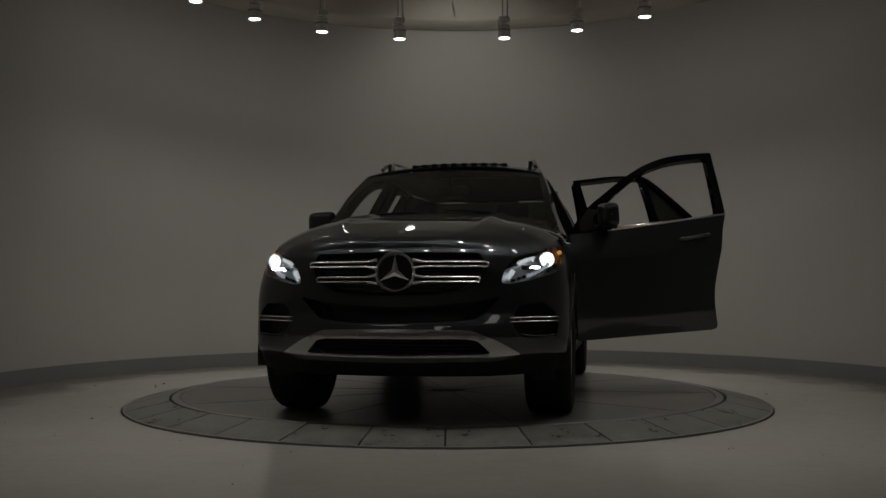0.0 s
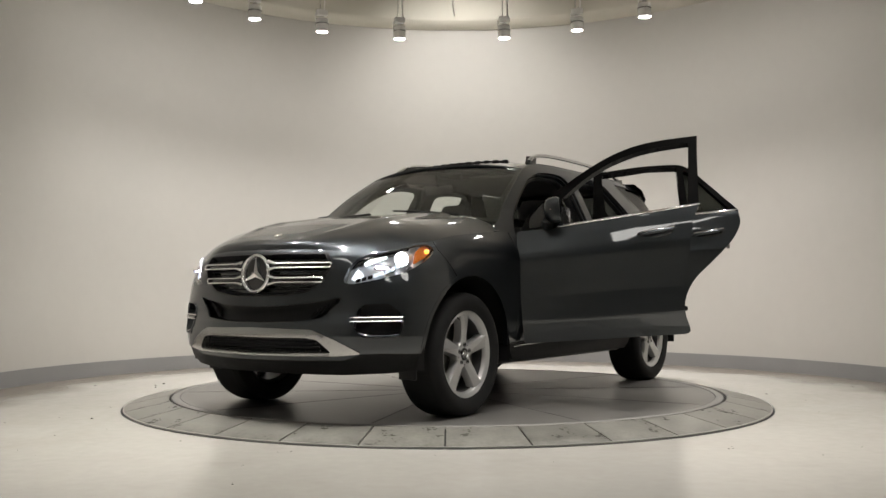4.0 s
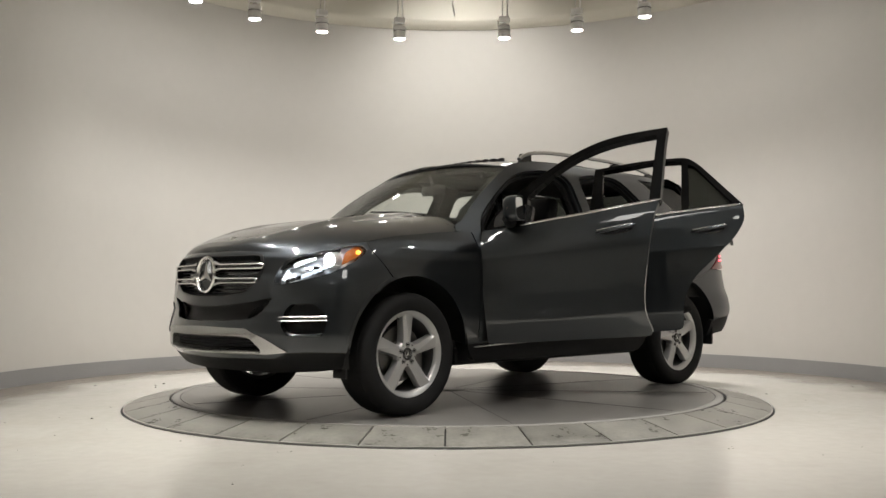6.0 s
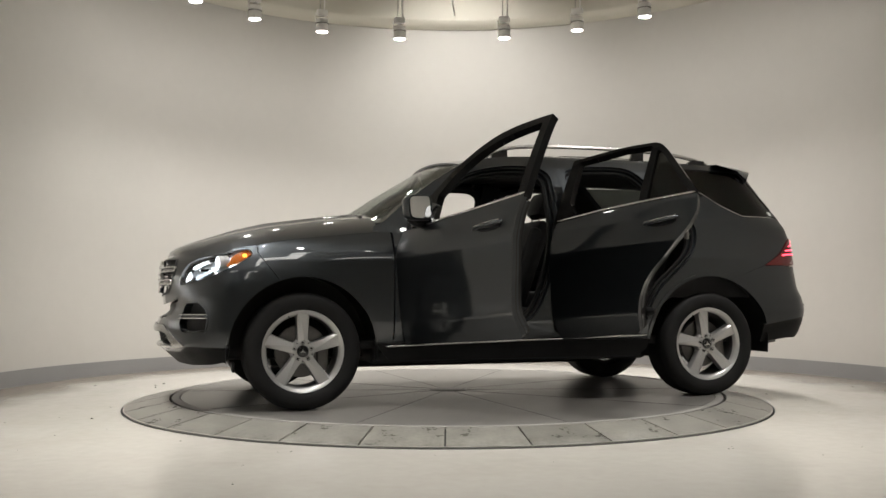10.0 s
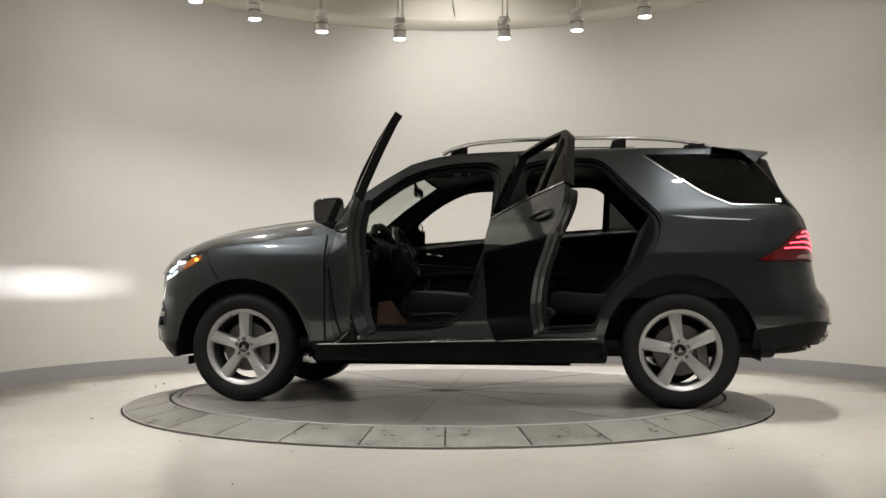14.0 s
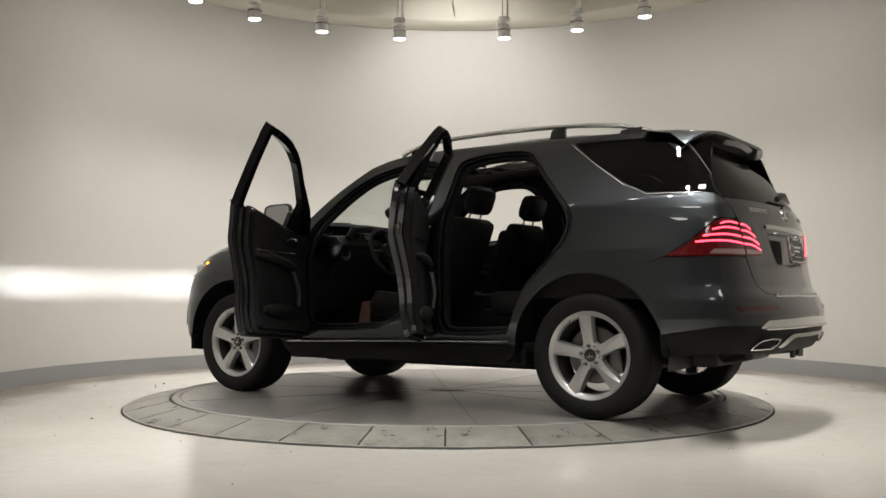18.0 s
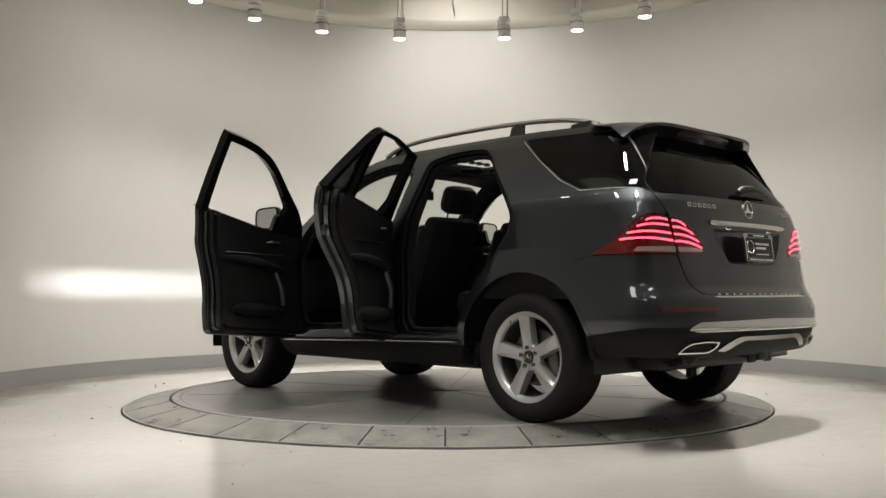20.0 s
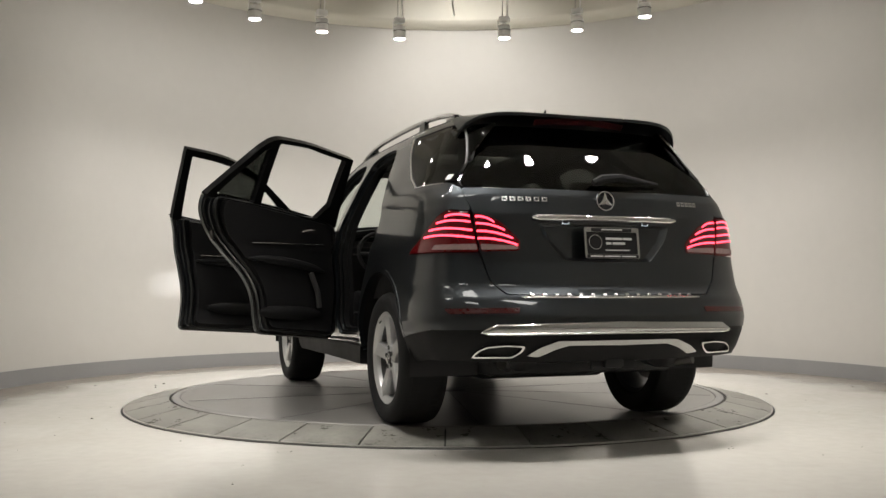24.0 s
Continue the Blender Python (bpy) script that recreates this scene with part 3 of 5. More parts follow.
def build_troffer(x0, x1, y0, y1):
    lamp = new("ceiling_troffer")
    tagged(lamp, "flat white ceiling light panel with a glowing diffuser", "ceiling light", "ceiling lights")
    w, d = x1 - x0, y1 - y0
    s = Shape()
    for x, y, sx, sy in ((0, d / 2, w + .06, .03), (0, -d / 2, w + .06, .03), (w / 2, 0, .03, d), (-w / 2, 0, .03, d)):
        s.box((x, y, .03), (sx, sy, .07), .004)
    put("frame", s, TRACK_WHITE, lamp)
    put("diffuser", Shape().box((0, 0, .03), (w - .03, d - .03, .02), 0), TROFFER_LIT, lamp)
    lamp.matrix_basis = pose((x0 + x1) / 2, (y0 + y1) / 2, 4.235)


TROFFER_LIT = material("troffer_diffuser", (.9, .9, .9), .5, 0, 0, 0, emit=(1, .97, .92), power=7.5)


def build_lamps():
    # panels after the first are unseen additions that brighten the car's paint
    for x, y in ((-.2, -4.5), (-2.6, -6.2), (2.3, -6.2), (-.2, -8.2)):
        build_troffer(x - .6, x + .6, y - .3, y + .3)
    first = None
    # the unseen added heads at the front get the same housing
    for a in SPOTS:
        made = build_track_lamp(first, a)
        first = first or made
    s = Shape().tube([(.07, 2.6, 4.3), (.065, 2.6, 4.0), (.06, 2.61, 3.8), (.08, 2.6, 3.68), (.085, 2.6, 3.66)], .008)
    tagged(put("loose_cable", s, TRACK_WHITE), "loose white cable end hanging where a spotlight is missing", "cable")


def build_debris():
    """Grit and a few chips of rubber swept out over the floor."""
    rng, s = random.Random(4), Shape()
    for k in range(64):
        a, r = rng.uniform(150, 390), rng.uniform(2.42, 3.75)
        x, y, q = r * math.cos(radians(a)), r * math.sin(radians(a)), rng.uniform(.002, .007) if k > 8 else .014
        h, turn = q * rng.uniform(.4, .8), rng.uniform(0, 3)
        ring = [(x + q * rng.uniform(.5, 1.3) * math.cos(t + turn), y + q * rng.uniform(.3, .8) * math.sin(t + turn)) for t in np.arange(6) * math.pi / 3]
        s.add([(u, v, FLOOR_Z) for u, v in ring] + [(x, y, FLOOR_Z + h)], [(i, (i + 1) % 6, 6) for i in range(6)])
    tagged(put("grit", s, GRIT, smooth=False), "specks of dark grit scattered on the floor", "grit", kind="stuff")


GRIT = material("dark_grit", (.05, .045, .035), .9, 0, 0, .2)
build_hall()
build_debris()
TABLE = build_turntable()
build_lamps()


# ---- the car, in its own space: x ahead, y to its left, origin on the ground midway between the axles
CAR = tagged(new("car"), "dark grey metallic sport utility vehicle with two doors standing wide open", "car")
HUB_F, HUB_R, HUB_Z = 1.458, -1.457, .368
both = (1, -1)


def sym(half, centre=0.0):
    """A closed outline from its left half, which starts and ends on the middle line."""
    return list(half) + [(2 * centre - p[0], *p[1:]) for p in half[::-1] if abs(p[0] - centre) > 1e-6]


HOOD_EDGE = [(0, .985), (.30, .985), (.53, .972), (.75, .968), (.90, .985), (1.06, 1.005), (1.21, 1.028), (1.29, 1.045), (1.49, 1.08), (1.68, 1.10), (1.87, 1.12), (2.0, 1.132), (2.05, 1.137)]
HEADLIGHT = [(.594, .787), (.620, .855), (.668, .918), (.741, .950), (.837, .966), (.998, .986), (1.12, 1.002), (1.215, 1.012), (1.245, .978), (1.137, .912), (.969, .847), (.793, .807), (.654, .783)]
FOG = [(.654, .545), (.676, .645), (.72, .677), (.866, .684), (.932, .635), (.956, .56), (.934, .485), (.705, .478)]
GRILLE = sym([(0, .966), (.50, .962), (.535, .89), (.48, .80), (.38, .738), (.2, .716), (0, .712)])
INTAKE = sym([(0, .655), (.214, .663), (.434, .684), (.602, .712), (.529, .645), (.463, .590), (.243, .570), (0, .566)])
SKID = sym([(0, .538), (.42, .53), (.56, .475), (.71, .398), (.56, .382), (0, .376)])
SKID_HOLE = sym([(0, .484), (.39, .484), (.455, .474), (.535, .402), (0, .392)])
F_ARCH, R_ARCH = .48, .495


def build_front():
    arch = side(arc(HUB_F, HUB_Z, F_ARCH, 70, 6, 16))
    half = HOOD_EDGE[:7] + [(1.262, 1.036, .003), (1.268, .985, .003)] + arch + [(1.09, .397), (.83, .402), (.70, .395), (.6, .36), (0, .35)]
    half = [(p[0], p[1], p[2] if len(p) > 2 else .02) for p in half]
    bumper = panel("front_bumper", sym(half), PAINT, CAR, [HEADLIGHT, [(-u, z) for u, z in HEADLIGHT], FOG, [(-u, z) for u, z in FOG], GRILLE, INTAKE, SKID], step=.024, r=.03)
    # darkness behind the openings
    panel("bumper_core", sym([(0, .985), (.6, .97), (1.0, .95), (1.05, .5), (.9, .36), (0, .34)]), BLACK_PLASTIC, CAR, off=-.10, step=.08)
    grille = panel("grille", GRILLE, GLOSS_BLACK, CAR, off=-.045, label="black radiator grille with four chrome louvres")
    panel("grille_frame", GRILLE, BLACK_PLASTIC, grille, [[(u * .965, .84 + (z - .84) * .93) for u, z in GRILLE]], off=.004, thick=.05, step=.03)
    for sgn in both:
        for z0, u1, u2 in ((.892, .10, .515), (.808, .10, .465)):
            loop = [(sgn * u1, z0 + .024), (sgn * (u1 + .06), z0 + .013), (sgn * u2, z0 + .013), (sgn * (u2 + .014), z0 + .004), (sgn * (u2 + .006), z0 - .013), (sgn * (u1 + .06), z0 - .013), (sgn * u1, z0 - .024)]
            bar("louvre", loop[::sgn], [.012, .007, .006, .006, .006, .007, .012], .012, SATIN, grille, off=.004, label="bright louvre with a dark slot", ends=1)
            strip = [(sgn * u1, z0 - .005), (sgn * (u2 - .01), z0 - .005), (sgn * (u2 - .01), z0 + .005), (sgn * u1, z0 + .005)]
            panel("louvre_core", strip if sgn > 0 else strip[::-1], GLOSS_BLACK, grille, off=-.004, thick=.02, r=.003)
    for i in range(11):
        z = .735 + .021 * i
        w = float(np.interp(z, (.735, .80, .89, .96), (.36, .46, .51, .48)))
        panel("grille_slat", sym([(0, z + .003), (w, z + .003), (w, z - .003), (0, z - .003)]), BLACK_PLASTIC, grille, off=-.030, thick=.012, step=.08, r=.001)
    # round emblem: a plain ring with a three-armed shape
    em = Matrix.Translation((2.308, 0, .848)) @ pose(0, 0, 0, 0, 86, 0)
    put("emblem_ring", Shape().lathe([(.092, -.03), (.094, 0), (.100, .008), (.108, .008), (.114, 0), (.114, -.03)], 48, em), CHROME, grille)
    put("emblem_back", Shape().lathe([(.001, -.012), (.095, -.012)], 40, em), GLOSS_BLACK, grille)
    s = Shape()
    for k in range(3):
        s.add([em @ Matrix.Rotation(radians(180 + 120 * k), 4, "Z") @ Vector(p) for p in ((.094, 0, .002), (.0105, .0182, .001), (0, 0, .012), (.0105, -.0182, .001), (.094, 0, -.012), (.0105, .0182, -.012), (0, 0, -.012), (.0105, -.0182, -.012))],
              [(0, 1, 2), (0, 2, 3), (0, 4, 5, 1), (0, 3, 7, 4)])
    put("emblem_arms", s, CHROME, grille, smooth=False)
    # lower intake with fine mesh at its ends
    intake = panel("intake", INTAKE, BLACK_PLASTIC, CAR, off=-.05)
    for sgn in both:
        for i in range(6):
            u = .40 + .028 * i
            z = .615 + .012 * i
            panel("mesh_bar", [(sgn * (u - .02), z - .02), (sgn * (u + .014), z + .026), (sgn * (u + .022), z + .02), (sgn * (u - .012), z - .026)][::sgn], TRIM, intake, off=-.03, thick=.012, r=.002)
    skid = panel("skid_trim", SKID, SKID_SILVER, CAR, [SKID_HOLE], off=.012, thick=.05, step=.03, label="bright brushed metal skid trim")
    panel("skid_grille", sym([(0, .49), (.4, .49), (.54, .40), (0, .385)]), BLACK_PLASTIC, skid, off=-.05)
    bar("skid_lip", [(-.52, .392), (-.3, .386), (0, .384), (.3, .386), (.52, .392)], .006, .010, SATIN, skid, off=.012)
    for z in (.41, .43, .45, .468):
        panel("skid_slat", sym([(0, z + .004), (.47 - (z - .41), z + .004), (.47 - (z - .41), z - .004), (0, z - .004)]), TRIM, skid, off=-.02, thick=.02, r=.001)
    panel("chin", sym([(0, .375), (.55, .368), (.70, .402), (.83, .408), (1.02, .406), (1.095, .405), (1.07, .31), (.92, .29), (.55, .27), (0, .27)]), SILL_BLACK, CAR, off=-.008, thick=.03, step=.05)
    for h in both:
        fog = panel("fog_recess", FOG, BLACK_PLASTIC, CAR, hand=h, off=-.045)
        panel("fog_frame", FOG, PAINT, fog, [[(.80 + (u - .80) * .93, .588 + (z - .588) * .92) for u, z in FOG]], hand=h, off=.006, thick=.05, step=.025)
        for z in (.576, .598):
            bar("fog_bar", [(.64, z), (.80, z + .003), (.948, z + .004)], .0048, .008, SATIN, fog, hand=h, off=.002)
        bar("fog_lip", [(.70, .512), (.76, .498), (.85, .497), (.925, .507)], .004, .006, PAINT, fog, hand=h, off=.0)
        panel("fog_bar_light", [(.645, .584), (.94, .587), (.94, .593), (.645, .590)], GLOSS_BLACK, fog, hand=h, off=.002, thick=.02, r=.002)
        panel("washer_cap", [(1.10, .60), (1.14, .60), (1.14, .64), (1.10, .64)], PAINT, bumper, hand=h, off=.001, thick=.004, r=.006)
        build_headlight(h)
        panel("fender", [(1.272, .985), (1.267, 1.035)] + [(u, z - .003) for u, z in HOOD_EDGE[7:11]] + side([(1.0, 1.128), (.884, 1.137), (.880, 1.0), (.878, .7), (.882, .42), (.99, .40)] + arc(HUB_F, HUB_Z, F_ARCH, 176, 71, 20)), PAINT, CAR, hand=h, step=.022, r=.006)
        lip = side(arc(HUB_F, HUB_Z, F_ARCH + .012, 176, 6, 30) + arc(HUB_F, HUB_Z, F_ARCH - .012, 6, 176, 30))
        panel("arch_lip", lip, PAINT, CAR, hand=h, off=.003, thick=.03, r=0)


def build_headlight(h):
    lamp = panel("headlight", HEADLIGHT, LENS, CAR, hand=h, off=.002, thick=.004, step=.03, label="clear headlight with bright projector, daytime strip and amber corner")
    lamp.visible_shadow = False
    panel("reflector", HEADLIGHT, HEAD_CHROME, lamp, [[(.765, .862), (.875, .862), (.875, .888), (.765, .888)]], hand=h, off=-.075, step=.03, r=.002)
    v = rounded(HEADLIGHT, .015)
    a, b = [wrap(u, z, -.004) * (1, h, 1) for u, z in v], [wrap(u, z, -.08) * (1, h, 1) for u, z in v]
    put("bowl", Shape().grid([a, b] if h < 0 else [b, a], close_u=True), GLOSS_BLACK, lamp)
    panel("amber_lens", [(1.05, .895), (1.10, .965), (1.17, .998), (1.21, 1.003), (1.232, .980), (1.165, .935)], AMBER, lamp, hand=h, off=-.02, thick=.01, step=.03)
    c = wrap(1.185, .968, -.012) * (1, h, 1)
    put("amber_bulb", Shape().lathe([(.001, .012), (.010, .009), (.014, 0), (.010, -.009), (.001, -.012)], 14, Matrix.Translation(c)), AMBER_LIT, lamp)
    r, c = .036, Vector(wrap(.965, .922, -.022) * (1, h, 1))
    m = Matrix.Translation(c) @ Vector((1, .25 * h, -.03)).to_track_quat("Z", "Y").to_matrix().to_4x4()
    put("projector_ring", Shape().lathe([(r * 1.0, -.06), (r * 1.16, .010), (r * 1.24, .008), (r * 1.28, -.05)], 28, m), HEAD_CHROME, lamp)
    put("projector", Shape().lathe([(.001, -.030), (r * .45, -.032), (r * .8, -.041), (r, -.054)], 28, m), WHITE_LIT, lamp, "brightly lit projector lens")
    panel("top_bezel", [(.63, .86), (.668, .910), (.741, .942), (.837, .958), (.998, .978), (1.09, .99), (1.05, .966), (.93, .955), (.82, .932), (.72, .89)], GLOSS_BLACK, lamp, hand=h, off=-.03, thick=.02, step=.03, r=.005)
    bar("light_guide", [(.648, .808), (.672, .838), (.688, .856)], [.010, .013, .013], .010, DRL_LIT, lamp, hand=h, off=-.03, label="white curved light guide", ends=1)
    bar("light_guide", [(.716, .890), (.745, .903), (.785, .916), (.851, .932)], [.011, .012, .010, .007], .010, DRL_LIT, lamp, hand=h, off=-.03, label="white curved light guide", ends=1)
    panel("inner_fin", [(.76, .826), (.84, .856), (.92, .872), (.90, .850)], SATIN_DARK, lamp, hand=h, off=-.035, thick=.02, step=.03, r=.004)
    for k in range(9):
        u = .665 + .035 * k
        z = .799 + .0086 * k + .0004 * k * k
        panel("led_cell", [(u, z - .010), (u + .028, z - .003), (u + .030, z + .016), (u + .002, z + .010)], LED_LIT if k > 2 else GLOSS_BLACK, lamp, hand=h, off=-.022, thick=.012, step=.03, r=.003)
    # dipped beam: a small bright source at the back of a long flat duct
    c = Vector(wrap(.82, .875, -.004) * (1, h, 1))
    m = Matrix.Translation(c) @ pose(0, 0, 0, 0, 1.4, 4 * h)
    duct = Shape()
    for zz in (.006, -.006):
        duct.box((-.045, 0, zz), (.09, .07, .002), 0)
    for yy in (.036, -.036):
        duct.box((-.045, yy, 0), (.09, .002, .014), 0)
    duct.box((-.092, 0, 0), (.002, .074, .014), 0)
    put("beam_duct", duct, GLOSS_BLACK, lamp, at=m, smooth=False)
    put("beam_source", Shape().add([(-.088, .025, -.003), (-.088, -.025, -.003), (-.088, -.025, .003), (-.088, .025, .003)], [(0, 1, 2, 3)]), BEAM_LIT, lamp, at=m, smooth=False)


HEAD_CHROME = material("lamp_reflector", (.80, .81, .83), .3, .6, 0, 0)

HE = np.array([wrap(u, z) for u, z in catmull(HOOD_EDGE, 10)])
HOOD_MID = np.array([(2.262, .985), (2.25, 1.018), (2.20, 1.050), (2.10, 1.086), (1.85, 1.158), (1.64, 1.202), (1.30, 1.25), (1.01, 1.28), (.9, 1.285)])


def hood_at(a, b):
    """a: metres ahead, b: 0 in the middle to 1 at the edge, to either side."""
    x = np.clip(a, HE[-1, 0], HE[0, 0])
    ye, ze = np.interp(-x, -HE[:, 0], HE[:, 1]), np.interp(-x, -HE[:, 0], HE[:, 2])
    zc = np.interp(-x, -HOOD_MID[:, 0], HOOD_MID[:, 1])
    t = np.abs(b)
    z = zc + (ze - zc) * (.25 * t ** 2 + .75 * t ** 5)
    z = z + .016 * np.exp(-((t - .52) / .06) ** 2) * np.clip((2.2 - x) / .5, 0, 1) * np.clip((x - .9) / .2, 0, 1)
    return np.stack([a + 0 * z, b * ye, z], -1)


def build_hood():
    rows = []
    for s in np.linspace(0, 1, 60) ** 1.5:
        x = HE[0, 0] - .0005 - s * (HE[0, 0] - HE[-1, 0] - .001)
        rows.append([hood_at(np.array(x), np.array(b)) for b in np.linspace(-1, 1, 61)])
    a = np.array(rows)
    n = np.cross(np.gradient(a, axis=1), np.gradient(a, axis=0))
    n /= np.maximum(1e-9, np.linalg.norm(n, axis=2))[..., None]
    n *= np.sign(n[..., 2:3] + 1e-9)
    s = Shape().grid(a.tolist())
    s.grid((a - (0, 0, .02))[::-1].tolist())
    s.grid([a[-1].tolist(), (a[-1] - (0, 0, .02)).tolist()])
    put("hood", s, PAINT, CAR, angle=70)
    put("hood_badge", Shape().lathe([(.001, .004), (.02, .003), (.024, 0)], 24, Matrix.Translation(hood_at(np.array(2.12), np.array(0.)) + (0, 0, .001)) @ pose(0, 0, 0, 0, 22, 0)), CHROME, CAR)
    s = Shape()
    rows = []
    for y in np.linspace(-.78, .78, 21):
        k = 1 - (y / .82) ** 2
        rows.append([(.93 + .13 * k, y, 1.16 + .10 * k), (.99 + .13 * k, y, 1.17 + .098 * k), (1.06 + .1 * k, y, 1.10 + .12 * k)])
    put("cowl", s.grid(rows), BLACK_PLASTIC, CAR)
    for y0, y1, l in ((.55, .05, .58), (-.12, -.6, .5)):
        p0, p1 = wind_at(np.array(-.0), np.array(y0 / .78)), wind_at(np.array(.035), np.array(y1 / .78))
        put("wiper", Shape().tube([p0 + (.02, 0, .02), (p0 + p1) / 2 + (.01, 0, .03), p1 + (.01, 0, .025)], [.012, .008, .005]), BLACK_PLASTIC, CAR)


WIND_EDGE = (np.array([.93, 1.195]), np.array([.34, 1.622]))


def wind_edge(a):
    bow = .022 * np.sin(np.pi * a)
    return lerp(WIND_EDGE[0][0], WIND_EDGE[1][0], a) + bow * .59, lerp(WIND_EDGE[0][1], WIND_EDGE[1][1], a) + bow * .81


def wind_at(a, b):
    """Windscreen: a from 0 at its foot to 1 at its head, b from -1 to 1 across."""
    x, z = wind_edge(a)
    e = wrap(np.interp(-x, -_x, _u), z, -.006)
    cx, cz = lerp(1.07, .40, a), lerp(1.258, 1.675, a) + .03 * a * (1 - a)
    k = 1 - b * b
    return np.stack([e[..., 0] + (cx - e[..., 0]) * k, b * e[..., 1], e[..., 2] + (cz - e[..., 2]) * k], -1)


ROOF_MID = np.array([(.42, 1.68), (.17, 1.716), (-.24, 1.755), (-.8, 1.775), (-1.3, 1.765), (-1.80, 1.725)])
ROOF_EDGE = np.array([(.34, 1.622), (.2, 1.667), (.05, 1.693), (-.2, 1.706), (-1.0, 1.71), (-1.75, 1.70)])


def roof_at(a, b):
    """Roof: a metres ahead along its edge, b from -1 to 1 across."""
    e = wrap(np.interp(-a, -_x, _u), np.interp(-a, -ROOF_EDGE[:, 0], ROOF_EDGE[:, 1]))
    t = (.34 - a) / 2.09
    cx = lerp(.42, -1.80, t)
    cz = np.interp(-cx, -ROOF_MID[:, 0], ROOF_MID[:, 1])
    k = 1 - np.abs(b) ** 2
    return np.stack([e[..., 0] + (cx - e[..., 0]) * k, b * e[..., 1], e[..., 2] + (cz - e[..., 2]) * (1 - np.abs(b) ** 2.6)], -1)


def build_top():
    k = .63
    scr = plate("windscreen", [[(0, -k), (1, -k), (1, k), (0, k)]], lambda a, b: wind_at(a, b / k), PANE, CAR, thick=.004, step=.06, up=(1, 0, .6), label="clear laminated windscreen")
    scr.visible_shadow = False
    plate("windscreen_band", [[(-.005, -k), (1.004, -k), (1.004, k), (-.005, k)], [(.05, -k + .04), (.05, k - .04), (.94, k - .03), (.94, -k + .03)]], lambda a, b: wind_at(a, b / k) - np.array([.004, 0, .003]), GLOSS_BLACK, scr, thick=.003, step=.05, up=(1, 0, .6))
    hole = rounded([(.06, -.40), (.06, .40), (-.52, .40), (-.52, -.40)], .06)
    roof = plate("roof", [[(.34, -k), (.34, k), (-1.75, k), (-1.75, -k)], hole], lambda a, b: roof_at(a, b / k), PAINT, CAR, thick=.012, step=.05, up=(0, 0, 1))
    plate("headliner", [[(.31, -k * .97), (.31, k * .97), (-1.72, k * .97), (-1.72, -k * .97)], hole], lambda a, b: roof_at(a, b / k) - np.array([0, 0, .045]), CLOTH, CAR, thick=.01, step=.06, up=(0, 0, 1))
    a = np.array([roof_at(np.array(p[0]), np.array(p[1] / k)) for p in hole])
    put("sunroof_frame", Shape().grid([(a + (0, 0, .004)).tolist(), (a - (0, 0, .06)).tolist()], close_u=True), GLOSS_BLACK, roof)
    plate("sunroof_glass", [rounded([(-.56, -.42), (-.56, .42), (-1.2, .42), (-1.2, -.42)], .05)], lambda a, b: roof_at(a, b / k) + np.array([0, 0, .006]), GLOSS_BLACK, roof, thick=.006, step=.05, up=(0, 0, 1))
    # raised wind deflector with a row of teeth
    s = Shape()
    line = [roof_at(np.array(.0), np.array(b)) + (0, 0, .014) for b in np.linspace(-.6, .6, 25)]
    s.tube(line, .007)
    put("wind_deflector", s, BLACK_PLASTIC, roof)
    for b in np.linspace(-.56, .56, 10):
        p = Vector(roof_at(np.array(.0), np.array(b)))
        put("deflector_tooth", Shape().box(p + Vector((0, 0, .012)), (.03, .048, .028), .008), BLACK_PLASTIC, roof)
    for h in both:
        pts = [(.12, 1.703, .600), (.04, 1.742, .585), (-.08, 1.772, .572), (-.3, 1.792, .56), (-.7, 1.800, .555), (-1.1, 1.795, .55), (-1.4, 1.776, .545), (-1.58, 1.748, .54), (-1.70, 1.715, .535)]
        p = [(x, h * y, z) for x, z, y in catmull([(a, b, c) for a, b, c in pts], 5)]
        rail = put("roof_rail", Shape().tube(p, .018, 10, squash=.8), SATIN, CAR, "satin aluminium roof rail")
        for x0, x1, zt in ((.08, -.05, 1.765), (-1.02, -1.14, 1.785), (-1.5, -1.66, 1.74)):
            zb = 1.68
            put("rail_foot", Shape().slab([(x0, zb), (x1, zb), (x1 - .0, zt), (x0 - .03, zt - .01)], -.014, .014, Matrix.Translation((0, h * .557, 0)) @ Matrix(((1, 0, 0, 0), (0, 0, 1, 0), (0, 1, 0, 0), (0, 0, 0, 1)))), GLOSS_BLACK, rail, smooth=False)
    s = Shape().tube([roof_at(np.array(-1.58), np.array(0.)) + (0, 0, 0), roof_at(np.array(-1.6), np.array(0.)) + (0, 0, .03)], [.03, .022]).tube([roof_at(np.array(-1.59), np.array(0.)) + (0, 0, .02), roof_at(np.array(-1.62), np.array(0.)) + (0, 0, .065)], [.014, .005])
    put("roof_antenna", s, GLOSS_BLACK, CAR)


FRONT_HOLE = [(.80, 1.12), (.76, 1.23, .1), (.55, 1.415, .2), (.33, 1.553, .2), (.18, 1.600, .2), (-.01, 1.630, .2), (-.23, 1.628, .1), (-.318, 1.57, .1), (-.30, 1.18, .2), (-.24, .92, .2), (-.19, .73, .2), (-.11, .58, .2), (.03, .50, .2), (.42, .475, .2), (.74, .475), (.79, .55)]
